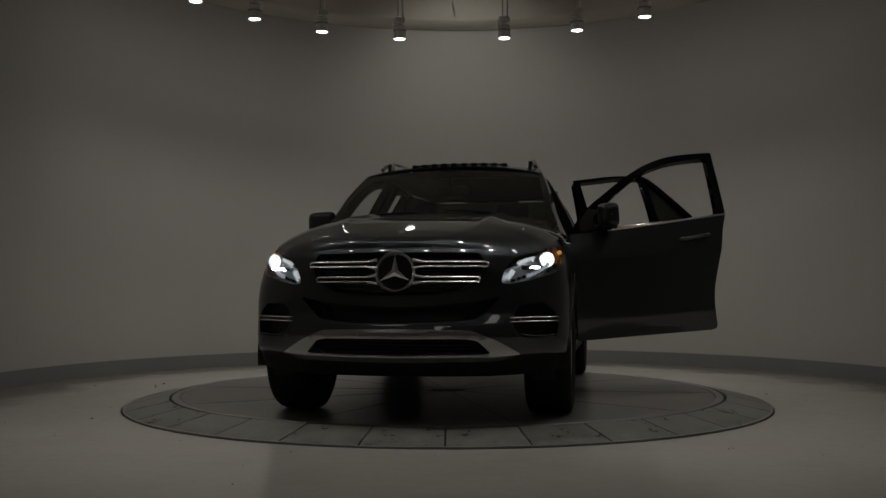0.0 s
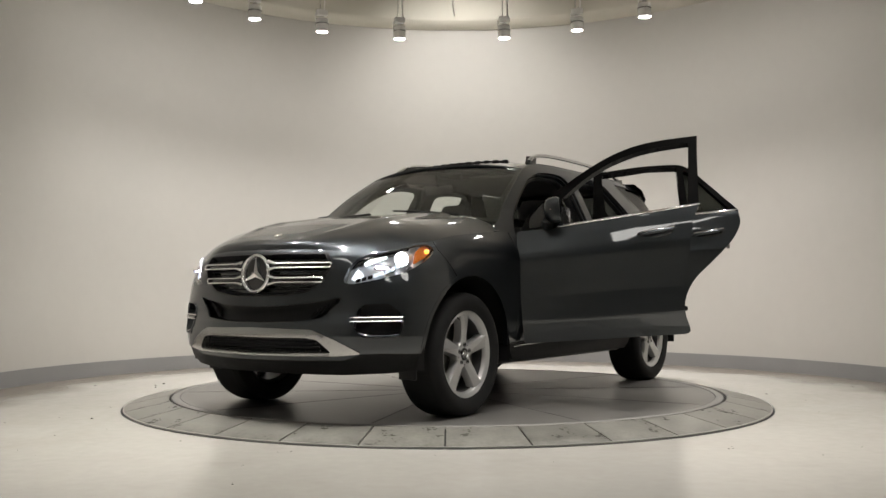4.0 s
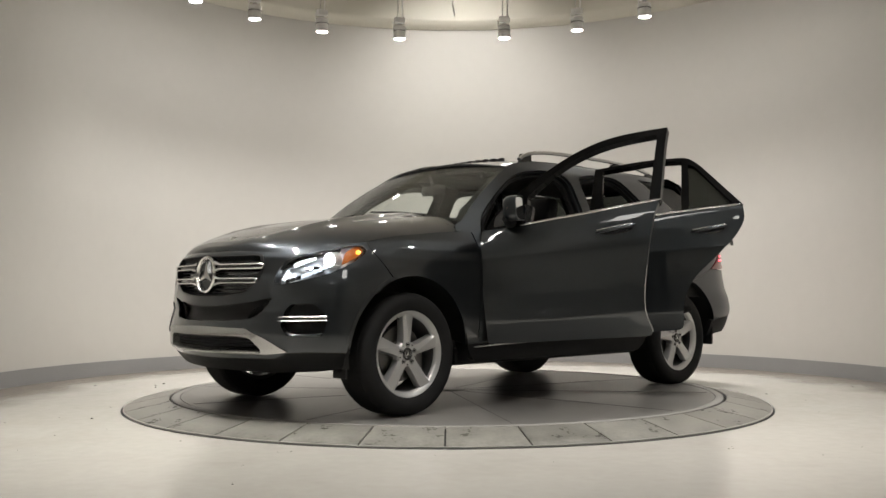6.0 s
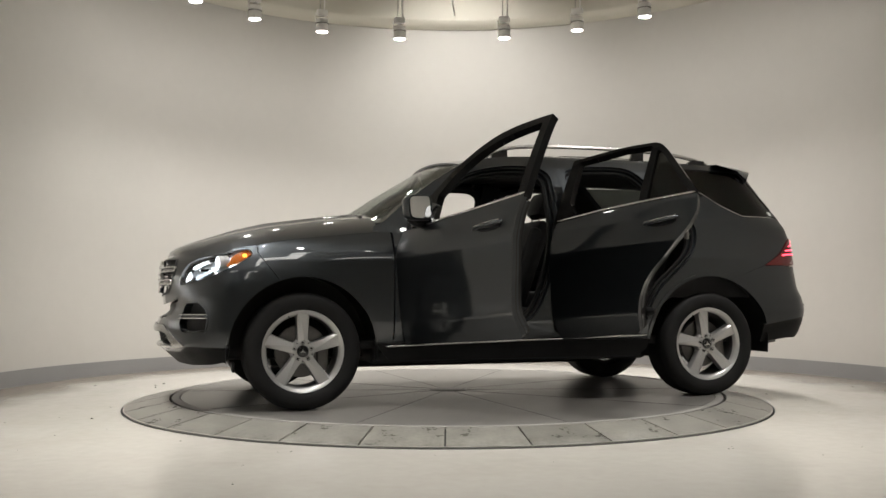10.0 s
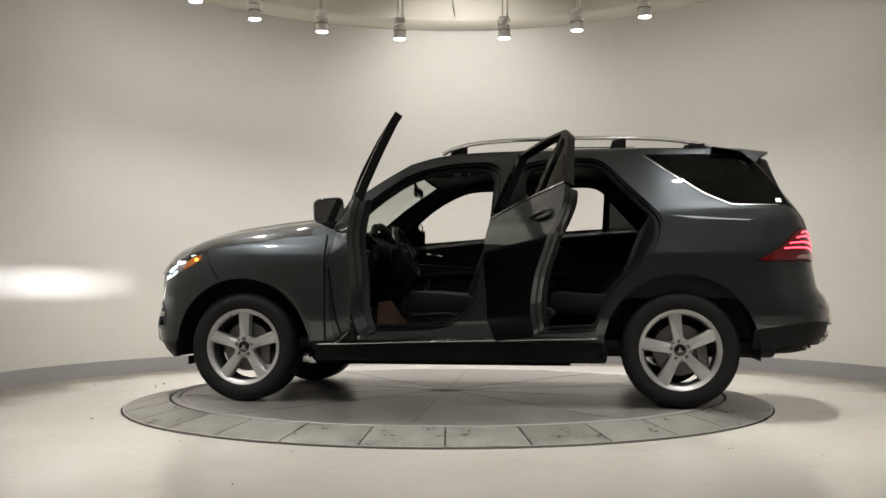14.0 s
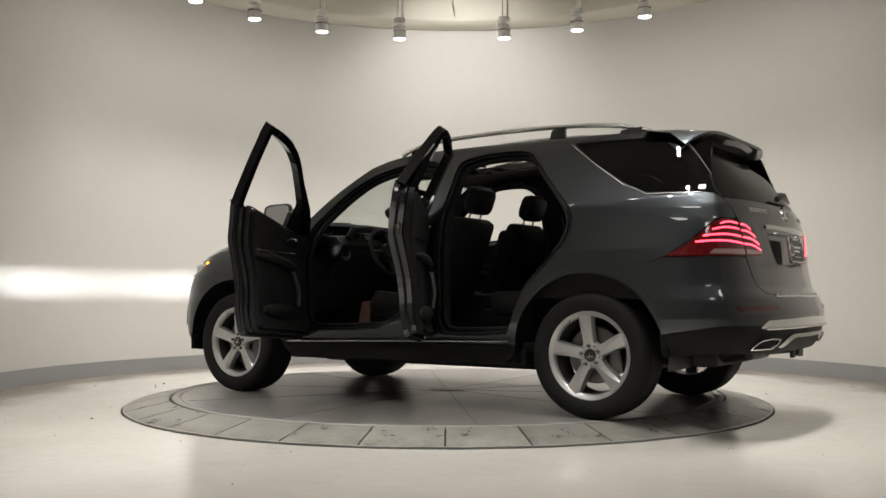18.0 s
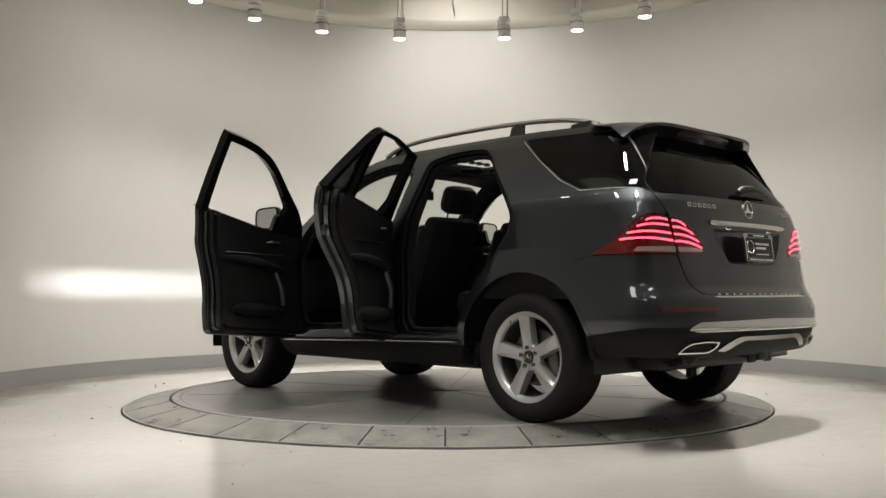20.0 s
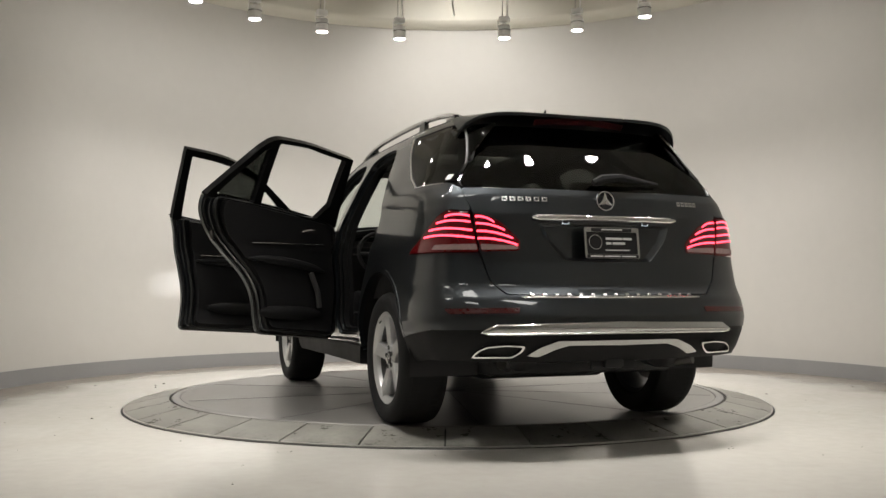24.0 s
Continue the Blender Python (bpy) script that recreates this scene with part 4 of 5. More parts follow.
REAR_HOLE = [(-.425, 1.605, .05), (-.58, 1.640, .2), (-.81, 1.650, .2), (-.97, 1.635, .12), (-1.14, 1.45, .25), (-1.325, 1.265, .12), (-1.37, 1.195, .12), (-1.355, 1.07, .12), (-1.24, .925, .2), (-1.05, .77, .2), (-.965, .60, .2), (-.925, .48), (-.65, .465), (-.42, .465), (-.385, .55), (-.395, 1.2)]
TAIL = [(4.951, .937), (5.087, 1.012), (5.213, 1.112), (5.309, 1.142), (5.467, 1.135), (5.483, 1.08), (5.523, .937)]
TAIL_IN = [(5.491, 1.13), (5.580, 1.116), (5.655, 1.08), (5.755, .99), (5.749, .943), (5.536, .937), (5.498, 1.08)]
QGLASS = [(-1.26, 1.645), (-1.835, 1.640), (-1.975, 1.50), (-2.135, 1.303), (-1.81, 1.298), (-1.64, 1.37), (-1.45, 1.50)]


def build_sides():
    for h in both:
        outer = side([(.87, 1.13), (1.0, 1.132), (.99, 1.172), (.92, 1.205)] + [(*wind_edge(a), 0) for a in np.linspace(.08, .96, 12)] + [(.34, 1.624), (.2, 1.669, .1), (.05, 1.695, .1), (-.2, 1.708, .1), (-1.0, 1.712, .2), (-1.75, 1.702), (-1.81, 1.655), (-1.26, 1.66), (-1.44, 1.51), (-1.64, 1.378), (-1.80, 1.306), (-2.10, 1.300)])
        outer += [(5.397, 1.266), (5.462, 1.185), (5.473, 1.145), (5.309, 1.15), (5.206, 1.118), (5.079, 1.015), (4.939, .935)]
        outer += side([(-1.63, .83)] + arc(HUB_R, HUB_Z, R_ARCH, 109, 4, 20) + [(-.985, .385), (-.9, .365), (.9, .355), (.985, .38), (.87, .43)])
        outer = [(p[0], p[1], p[2] if len(p) > 2 else .012) for p in outer]
        body = panel("side_panel", outer, PAINT, CAR, [side(FRONT_HOLE), side(REAR_HOLE)], hand=h, off=-.004, thick=.02, step=.024, r=.02)
        lip = side(arc(HUB_R, HUB_Z, R_ARCH + .012, 164, 4, 30) + arc(HUB_R, HUB_Z, R_ARCH - .012, 4, 164, 30))
        panel("arch_lip", lip, PAINT, CAR, hand=h, off=.003, thick=.03, r=0)
        # step sill with a bright strip
        sill = panel("sill", side([(.99, .41), (.95, .345), (.9, .30), (-.88, .295), (-.95, .345), (-.98, .41)]), SILL_BLACK, CAR, hand=h, off=.012, thick=.10, step=.06)
        bar("sill_strip", side([(.93, .390), (0, .415), (-.94, .438)]), .007, .006, CHROME, sill, hand=h, off=.014)
        for holes, cx, cz in ((FRONT_HOLE, .25, 1.0), (REAR_HOLE, -.85, 1.05)):
            def ring(k, kz):
                return [(ux(cx + (p[0] - cx) * k), cz + (p[1] - cz) * kz, p[2] if len(p) > 2 else .03) for p in holes]
            o, i, k = ring(1, 1), ring(.955, .966), ring(.905, .935)
            panel("door_jamb", o, PAINT, body, [i], hand=h, off=-.028, thick=.02, step=.04, r=.02)
            panel("jamb_step", i, PAINT, body, [k], hand=h, off=-.058, thick=.02, step=.04, r=.02)
            panel("door_seal", ring(.912, .940), RUBBER, body, [ring(.885, .922)], hand=h, off=-.046, thick=.03, step=.05, r=.02)
            bar("jamb_bead", [(p[0], p[1]) for p in rounded(ring(.962, .971), .02)], .005, .006, RUBBER, body, hand=h, off=-.030, ends=1)
        glass = panel("quarter_glass", side(QGLASS[:1]) + [(4.912, 1.646), (5.165, 1.425), (5.392, 1.285)] + side(QGLASS[3:]), PRIVACY, CAR, hand=h, off=-.006, thick=.004, step=.05, label="dark privacy glass of the rear side window")
        glass.visible_shadow = False
        bar("glass_trim", side([(-1.245, 1.652), (-1.445, 1.502), (-1.635, 1.370), (-1.80, 1.297), (-2.12, 1.297)]), .003, .003, SATIN, CAR, hand=h, off=-.001)
        # window sticker
        panel("sticker", [(5.110, 1.315), (5.161, 1.315), (5.161, 1.342), (5.110, 1.342)], PAPER, glass, hand=h, off=-.003, thick=.002, r=.003)
        # dark pillar inside, between side and rear glass
        panel("rear_pillar", [(4.829, 1.645), (4.923, 1.645), (5.211, 1.42), (5.422, 1.275), (5.181, 1.295), (4.986, 1.5)], TRIM, CAR, hand=h, off=-.03, thick=.03, step=.06)
        panel("roof_end", [(ux(-1.66), 1.705), (ux(-1.75), 1.703), (4.87, 1.690), (4.918, 1.660), (4.829, 1.650), (ux(-1.66), 1.656)], PAINT, CAR, hand=h, thick=.02, step=.03, r=.004)
        build_tail_light(h)
        # wheel houses
        for hx, r in ((HUB_F, F_ARCH), (HUB_R, R_ARCH)):
            m = Matrix.Translation((hx, h * .93, HUB_Z)) @ pose(0, 0, 0, 90 * h, 0, 0)
            put("wheel_house", Shape().lathe([(r - .004, .0), (r + .004, .1), (r, .38), (.001, .385)], 40, m, *((-8, 188) if h > 0 else (-188, 8))), BLACK_PLASTIC, CAR)


def build_tail_light(h):
    lamp = panel("tail_light", TAIL, RED, CAR, hand=h, off=.003, thick=.03, step=.03, label="red tail light with glowing bars")
    inner = panel("gate_light", TAIL_IN, RED, CAR, hand=h, off=.003, thick=.03, step=.03, label="red tail light with glowing bars")
    for who, bars in ((lamp, ((5.292, 1.112, 5.471, 1.115), (5.221, 1.080, 5.476, 1.085), (5.161, 1.045, 5.486, 1.043), (5.120, 1.012, 5.498, 1.005))),
                      (inner, ((5.501, 1.112, 5.610, 1.085), (5.506, 1.078, 5.669, 1.045), (5.511, 1.040, 5.713, 1.005), (5.516, 1.003, 5.738, .972)))):
        for i, (u0, z0, u1, z1) in enumerate(bars):
            w = .0048
            arch = .010
            line = [(lerp(u0, u1, t), lerp(z0, z1, t) + arch * 4 * t * (1 - t)) for t in np.linspace(0, 1, 7)]
            panel("light_bar", [(u, z - w) for u, z in line] + [(u, z + w) for u, z in line[::-1]], RED_LIT, who, hand=h, off=.005, thick=.008, step=.03, r=.002)
    for who, q in ((lamp, [(5.201, .948), (5.516, .946), (5.509, .975), (5.232, .972)]), (inner, [(5.536, .946), (5.738, .950), (5.742, .968), (5.531, .975)])):
        panel("clear_strip", q, CLEAR_RED, who, hand=h, off=.006, thick=.008, step=.03, r=.008)


CLEAR_RED = material("clear_lamp_strip", (.42, .30, .29), .15, .3, .5, .1, 60)


def build_rear():
    c = UMAX
    half = [(5.402, 1.262), (5.464, 1.185), (5.491, 1.135), (5.495, 1.08), (5.531, .935), (5.585, .79), (5.669, .728), (c, .722)]
    poly = sym([(c, 1.258)] + half, c)
    recess = sym([(c, 1.085), (c - .40, 1.082), (c - .36, 1.0), (c - .26, .895), (c, .885)], c)
    gate = panel("tailgate", poly, PAINT, CAR, [recess] + [[(u, z) for u, z in TAIL_IN], [(2 * c - u, z) for u, z in TAIL_IN]], thick=.03, step=.026, r=.02)
    floor_of = [(c + (u - c) * .90, .985 + (z - .985) * .84) for u, z in recess]
    panel("plate_recess", floor_of, PAINT, gate, off=-.024, step=.05)
    put("recess_wall", Shape().grid([[wrap(u, z, .001) for u, z in rounded(recess, .015)], [wrap(u, z, -.025) for u, z in rounded(floor_of, .015)]], close_u=True), PAINT, gate)
    panel("chrome_strip", sym([(c, 1.128), (c - .43, 1.126), (c - .43, 1.098), (c, 1.098)], c), GLOSS_BLACK, gate, off=.004, thick=.03, step=.04, r=.004)
    bar("handle_chrome", [(c - .435, 1.112), (c, 1.113), (c + .435, 1.112)], .017, .018, CHROME, gate, off=.004)
    panel("handle_shadow", sym([(c, 1.098), (c - .38, 1.098), (c - .38, 1.075), (c, 1.075)], c), GLOSS_BLACK, gate, off=-.01, thick=.02)
    for y in (.24, -.24):
        panel("plate_lamp", [(ur(y) - .02, 1.082), (ur(y) + .02, 1.082), (ur(y) + .02, 1.09), (ur(y) - .02, 1.09)], LED_LIT, gate, off=.0, thick=.01, r=.002)
    # dealer plate: writing shown as plain bars
    pl = new("licence_plate")
    pl.parent = CAR
    tilt = 83
    pl.matrix_basis = Matrix.Translation((-2.405, 0, .985)) @ pose(0, 0, 0, tilt, 0, -90)
    put("plate", Shape().slab(rounded([(-.155, -.077), (.155, -.077), (.155, .077), (-.155, .077)], .012), -.006, .003), PLATE_INK, pl, "black dealer plate in a chrome frame")
    hole = rounded([(-.145, -.058), (.145, -.058), (.145, .055), (-.145, .055)], .006)
    o = rounded([(-.158, -.080), (.158, -.080), (.158, .080), (-.158, .080)], .014)
    plate("plate_frame", [o, hole], lambda a, b: np.stack([a, b, .006 + 0 * a], -1), SKID_SILVER, pl, thick=.008, step=.03)
    put("frame_bar", Shape().box((0, .0665, .0075), (.23, .018, .002), 0).box((0, -.069, .0075), (.295, .016, .002), 0), PLATE_INK, pl)
    put("plate_ring", Shape().lathe([(.034, .003), (.035, .006), (.038, .006), (.039, .003)], 32, Matrix.Translation((-.095, .004, 0))), SATIN, pl)
    s = Shape()
    for x0, x1, y, hgt in ((-.035, .06, .022, .012), (.065, .115, .022, .012), (-.035, -.005, -.002, .012), (.003, .075, -.002, .012), (-.04, .10, -.037, .005)):
        s.box(((x0 + x1) / 2, y, .0045), (x1 - x0, hgt, .002), 0)
    put("plate_lettering", s, WHITE_INK, pl, smooth=False)
    s = Shape()
    for x0, x1, y in ((-.06, .06, .0675), (-.13, -.06, -.069), (-.05, .04, -.069), (.05, .13, -.069)):
        s.box(((x0 + x1) / 2, y, .0092), (x1 - x0, .006, .001), 0)
    put("frame_lettering", s, WHITE_INK, pl, smooth=False)
    # badges
    em = Matrix.Translation(Vector(wrap(np.array(c), np.array(1.205), .010))) @ pose(0, 0, 0, 0, -84, 0)
    put("rear_emblem", Shape().lathe([(.044, -.01), (.046, .004), (.051, .004), (.053, -.01)], 40, em), CHROME, gate)
    s = Shape()
    for k in range(3):
        s.add([em @ Matrix.Rotation(radians(120 * k), 4, "Z") @ Vector(p) for p in ((.046, 0, .002), (.008, .014, .001), (0, 0, .008), (.008, -.014, .001))], [(0, 1, 2), (0, 2, 3)])
    put("rear_emblem_arms", s, CHROME, gate, smooth=False)
    for y0, y1, k, z in ((.60, .33, 6, 1.205), (-.47, -.62, 5, 1.205)):
        u0, u1 = ur(y0), ur(y1)
        for i in range(k):
            a, b = lerp(u0, u1, (i + .1) / k), lerp(u0, u1, (i + .8) / k)
            panel("badge_bar", [(a, z - .0115), (b, z - .0115), (b, z + .0115), (a, z + .0115)], SATIN, gate, [[(lerp(a, b, .25), z - .005), (lerp(a, b, .8), z - .005), (lerp(a, b, .8), z + .005), (lerp(a, b, .25), z + .005)]], off=.005, thick=.005, step=.012, r=.003)
    glass = panel("rear_glass", sym([(c, 1.635), (4.955, 1.625), (5.169, 1.425), (5.396, 1.277), (5.659, 1.264), (c, 1.262)], c), PRIVACY, CAR, off=-.004, thick=.004, step=.06, label="dark privacy glass of the tailgate window")
    glass.visible_shadow = False
    for h in both:
        bar("glass_edge", [(4.923, 1.655), (5.174, 1.425), (5.409, 1.272)], .003, .003, SATIN_DARK, CAR, hand=h, off=.0)
    panel("gate_lining", sym([(c, 1.25), (5.312, 1.25), (5.007, 1.2), (5.007, .5), (c, .5)], c), TRIM, CAR, off=-.06, thick=.02, step=.08)
    # rear wiper
    p0, p1 = Vector(wrap(np.array(ur(.02)), np.array(1.30), .03)), Vector(wrap(np.array(ur(-.37)), np.array(1.31), .02))
    wiper = put("rear_wiper", Shape().tube([p0 + Vector((0, .03, 0)), p0 + Vector((0, -.02, .02)), lerp(p0, p1, .35) + Vector((-.01, 0, .03)), p1], [.016, .022, .018, .006], squash=1.2), BLACK_PLASTIC, CAR)
    # bumper
    half = [(4.939, .93), (5.521, .93), (5.580, .788), (5.664, .722), (c, .716)]
    low = side([(-1.905, .50), (-2.08, .53), (-2.25, .553)]) + [(ur(.5), .556), (c, .556)]
    poly = sym([(c, .716)] + half[-2::-1] + side(arc(HUB_R, HUB_Z, R_ARCH, 110, 163, 12)) + low, c)
    bumper = panel("rear_bumper", poly, PAINT, CAR, thick=.02, step=.026, r=.01)
    lower = sym([(c, .556), (ur(.5), .556)] + side([(-2.25, .553), (-2.08, .53), (-1.905, .50), (-1.90, .375), (-2.15, .40)]) + [(5.462, .40), (5.708, .395), (c, .39)], c)
    panel("lower_bumper", lower, SILL_BLACK, CAR, off=-.006, thick=.03, step=.05, r=.01)
    bar("step_plate", [(c - .52, .713), (c, .713), (c + .52, .713)], .008, .010, CHROME, bumper, off=.0)
    for i in range(15):
        u = c - .46 + i * .92 / 14
        panel("step_stud", [(u - .010, .723), (u + .010, .723), (u + .010, .730), (u - .010, .730)], SATIN, bumper, off=.007, thick=.006, r=.003)
    bar("bumper_chrome", [(c - .727, .540), (c - .65, .555), (c, .562), (c + .65, .555), (c + .727, .540)], [.008, .026, .030, .026, .008], .009, CHROME, CAR, off=.002, label="bright chrome strip across the rear bumper")
    bar("bumper_lower_chrome", [(c - .70, .532), (c - .3, .534), (c, .535), (c + .3, .534), (c + .70, .532)], .008, .016, SATIN, CAR, off=.004)
    panel("rear_skid", sym([(c, .497), (5.918, .497), (5.826, .465), (5.759, .425), (5.826, .418), (5.906, .455), (5.977, .475), (c, .472)], c), SKID_SILVER, CAR, off=.008, thick=.03, step=.04, r=.01, label="bright rear skid trim")
    for h in both:
        panel("reflector", [(5.345, .657), (5.726, .662), (5.719, .636), (5.374, .631)], RED_DARK, bumper, hand=h, off=.003, thick=.01, step=.04, r=.006)
        tip = [(5.477, .415), (5.511, .450), (5.555, .471), (5.651, .480), (5.752, .474), (5.733, .442), (5.687, .415)]
        ring = [(5.615 + (u - 5.615) * .90, .446 + (z - .446) * .78) for u, z in tip]
        pipe = panel("exhaust_tip", tip, SATIN, CAR, [ring], hand=h, off=.014, thick=.10, step=.02, r=.015)
        panel("exhaust_core", ring, GLOSS_BLACK, pipe, hand=h, off=-.05, thick=.01, r=.01)
    s = Shape().box((-2.28, 0, .41), (.26, .08, .08), .01).box((-2.40, 0, .405), (.05, .11, .10), .012).tube([(-2.2, -.5, .40), (-2.2, .5, .40)], .03, 8).box((-2.40, .09, .37), (.02, .07, .05), .005).box((-2.40, -.09, .37), (.02, .07, .05), .005)
    put("tow_hitch", s, BLACK_PLASTIC, CAR)
    # spoiler with the high brake light
    rows = []
    for y in np.linspace(-.668, .668, 49):
        k = 1 - abs(y / .668) ** 7
        zr = roof_at(np.array(-1.72), np.array(max(-1, min(1, y / .645))))
        tip = np.array([-1.97 - .13 * k, y, 1.595 + .095 * k ** .7])
        a, b = np.array([-1.70, y, zr[2] + .002]), np.array([-1.88 - .02 * k, y, lerp(zr[2], tip[2], .42) + .008])
        under = np.array([-1.93 - .06 * k, y, tip[2] - .045])
        rows.append([a, b, tip + (.01, 0, .004), tip, tip + (.004, 0, -.016), under, np.array([-1.86, y, 1.63 - .02 * (1 - k)])])
    sp = put("spoiler", Shape().grid(rows), PAINT, CAR, "body-coloured roof spoiler", angle=40)
    s = Shape()
    rows = [[(-2.087 + .06 * (y / .3) ** 2 * .4, y, 1.672 - .012 * (y / .3) ** 2), (-2.062 + .03 * (y / .3) ** 2, y, 1.645 - .012 * (y / .3) ** 2)] for y in np.linspace(-.27, .27, 13)]
    put("brake_light", s.grid([[(x - .012, y, z - .002) for x, y, z in r] for r in rows]), RED_DARK, sp, "dark red high brake light")


def build_under():
    put("underbody", Shape().box((0, 0, .33), (2.0, 1.66, .12), .03).box((0, 0, .36), (4.2, 1.1, .12), .03).box((.2, 0, .24), (1.9, .5, .06), .02), BLACK_PLASTIC, CAR)
    for x in (HUB_F, HUB_R):
        put("axle", Shape().tube([(x, -.7, .34), (x, .7, .34)], .05).box((x, 0, .30), (.3, .8, .12), .03), BLACK_PLASTIC, CAR)
    for h in both:
        put("muffler", Shape().tube([(-2.26, h * .42, .40), (-2.21, h * .42, .40), (-1.85, h * .46, .40), (-1.80, h * .46, .40)], [.03, .11, .11, .03], 14, squash=.6), BLACK_PLASTIC, CAR)
        put("tail_pipe", Shape().tube([(-2.1, h * .44, .35), (-2.2, h * .50, .36), (-2.28, h * .56, .38)], .028, 10), STEEL, CAR)
        put("suspension_arm", Shape().tube([(HUB_R, h * .68, .30), (HUB_R + .05, h * .25, .27)], [.035, .045], 8), BLACK_PLASTIC, CAR)
    for h in both:
        put("mud_flap", Shape().box((1.88, h * .78, .27), (.015, .12, .06), .004), BLACK_PLASTIC, CAR)


def build_wheel():
    """Wheel whose outer face looks along +y; origin at the hub."""
    w = new("wheel")
    w.parent = CAR
    m = pose(0, 0, 0, -90, 0, 0)
    put("tyre", Shape().lathe([(.252, -.012), (.262, .010), (.285, .022), (.320, .028), (.348, .020), (.362, .004), (.3695, -.02), (.371, -.06), (.3715, -.115), (.371, -.17), (.3695, -.21), (.36, -.235), (.33, -.25), (.26, -.24), (.25, -.22)], 72, m), RUBBER, w, "black road tyre")
    s = Shape()
    for i in range(60):
        for yy in (-.055, -.175):
            s.box((0, yy, .3688), (.026, .045, .005), 0, Matrix.Rotation(2 * math.pi * i / 60 + (.05 if yy < -.1 else 0), 4, "Y"))
    tagged(put("tread", s, RUBBER, w, smooth=False), kind="stuff")
    put("rim_lip", Shape().lathe([(.226, -.030), (.230, -.012), (.240, -.002), (.246, .0), (.252, .006), (.258, .008), (.262, .004), (.262, -.01)], 72, m), SILVER, w)
    # barrel in dark grey: the shade inside the wheel is put into its colour
    put("rim_barrel", Shape().lathe([(.227, -.028), (.222, -.06), (.218, -.12), (.225, -.2), (.250, -.22)], 72, m), SATIN_DARK, w)
    # five flat spokes, narrow at the hub and broad at the rim, each with one slanting facet
    for k in range(5):
        rows = []
        for t in np.linspace(0, 1, 11):
            r = lerp(.040, .243, t)
            wd = .030 + .010 * max(0, 1 - t * 3.2) ** 2 + .013 * t ** 1.3
            y = -.020 + .016 * math.sin(t * 1.6)
            fold = wd * lerp(-.55, .80, t)
            rows.append([(-wd * 1.10, y - .055, r), (-wd, y - .014, r), (-wd * .93, y - .006, r), (fold, y + .004, r), (wd * .95, y + .003 - .012 * t, r), (wd, y - .010 - .008 * t, r), (wd * 1.10, y - .055, r)])
        put("spoke", Shape().grid(rows), SILVER, w, at=Matrix.Rotation(radians(72 * k), 4, "Y"), angle=18)
    put("hub", Shape().lathe([(.080, -.06), (.078, -.026), (.070, -.016), (.040, -.013), (.036, -.018), (.030, -.018)], 40, m), SILVER, w)
    put("hub_cap", Shape().lathe([(.0375, -.016), (.035, -.009), (.031, -.008), (.001, -.007)], 32, m), GLOSS_BLACK, w)
    s = Shape()
    for k in range(3):
        q = m @ Matrix.Rotation(radians(270 + 120 * k), 4, "Z")
        s.add([q @ Vector(p) for p in ((.022, 0, -.0055), (.004, .006, -.0055), (0, 0, -.003), (.004, -.006, -.0055))], [(0, 1, 2), (0, 2, 3)])
    put("cap_arms", s.lathe([(.022, -.007), (.0235, -.0045), (.025, -.007)], 28, m), CHROME, w, smooth=False)
    for k in range(5):
        q = Matrix.Rotation(radians(72 * k), 4, "Y")
        put("bolt", Shape().lathe([(.0135, -.022), (.0135, -.0095), (.0125, -.009), (.011, -.016), (.007, -.016), (.006, -.011), (.001, -.011)], 14, q @ Matrix.Translation((0, 0, .056)) @ m), GLOSS_BLACK, w)
        put("stud_hole", Shape().lathe([(.0045, -.013), (.001, -.0125)], 10, q @ Matrix.Rotation(radians(36), 4, "Y") @ Matrix.Translation((0, 0, .062)) @ m), GLOSS_BLACK, w)
    put("brake_disc", Shape().lathe([(.08, -.085), (.165, -.085), (.168, -.088), (.168, -.115), (.08, -.115)], 48, m), STEEL, w)
    put("brake_hat", Shape().lathe([(.001, -.07), (.085, -.07), (.088, -.11)], 32, m), STEEL, w)
    put("caliper", Shape().box((-.135, -.10, -.03), (.075, .075, .19), .015), STEEL, w, at=Matrix())
    put("valve", Shape().tube([(.095, -.006, .222), (.088, .012, .206)], .004, 6), GLOSS_BLACK, w)
    w.matrix_basis = pose(HUB_F, .905, HUB_Z, 0, 0, 0)
    return w


def build_wheels():
    w = build_wheel()
    copy_thing(w, pose(HUB_R, .905, HUB_Z, 0, 8, 0))
    copy_thing(w, pose(HUB_F, -.905, HUB_Z, 0, 20, 180))
    copy_thing(w, pose(HUB_R, -.905, HUB_Z, 0, 40, 180))


# ---- doors, cut from the closed body and swung about tilted hinges
F_DOOR = [(.870, .40), (.868, .72), (.868, 1.08), (.866, 1.135), (.55, 1.138), (.2, 1.165), (-.30, 1.205, .01), (-.262, 1.12, .2), (-.216, .91, .2), (-.165, .68, .2), (-.158, .53, .2), (-.2, .395, .05)]
F_FRAME = [(.845, 1.14), (.80, 1.22, .1), (.69, 1.318, .2), (.446, 1.475, .2), (.243, 1.585, .2), (.04, 1.648, .2), (-.15, 1.665, .2), (-.347, 1.668, .004), (-.333, 1.56), (-.302, 1.19), (.2, 1.15), (.55, 1.12)]
F_WIN = [(.56, 1.325), (.43, 1.43, .2), (.25, 1.535, .2), (.05, 1.597, .2), (-.13, 1.618, .2), (-.285, 1.628), (-.265, 1.45), (-.235, 1.20), (.2, 1.17), (.54, 1.147)]
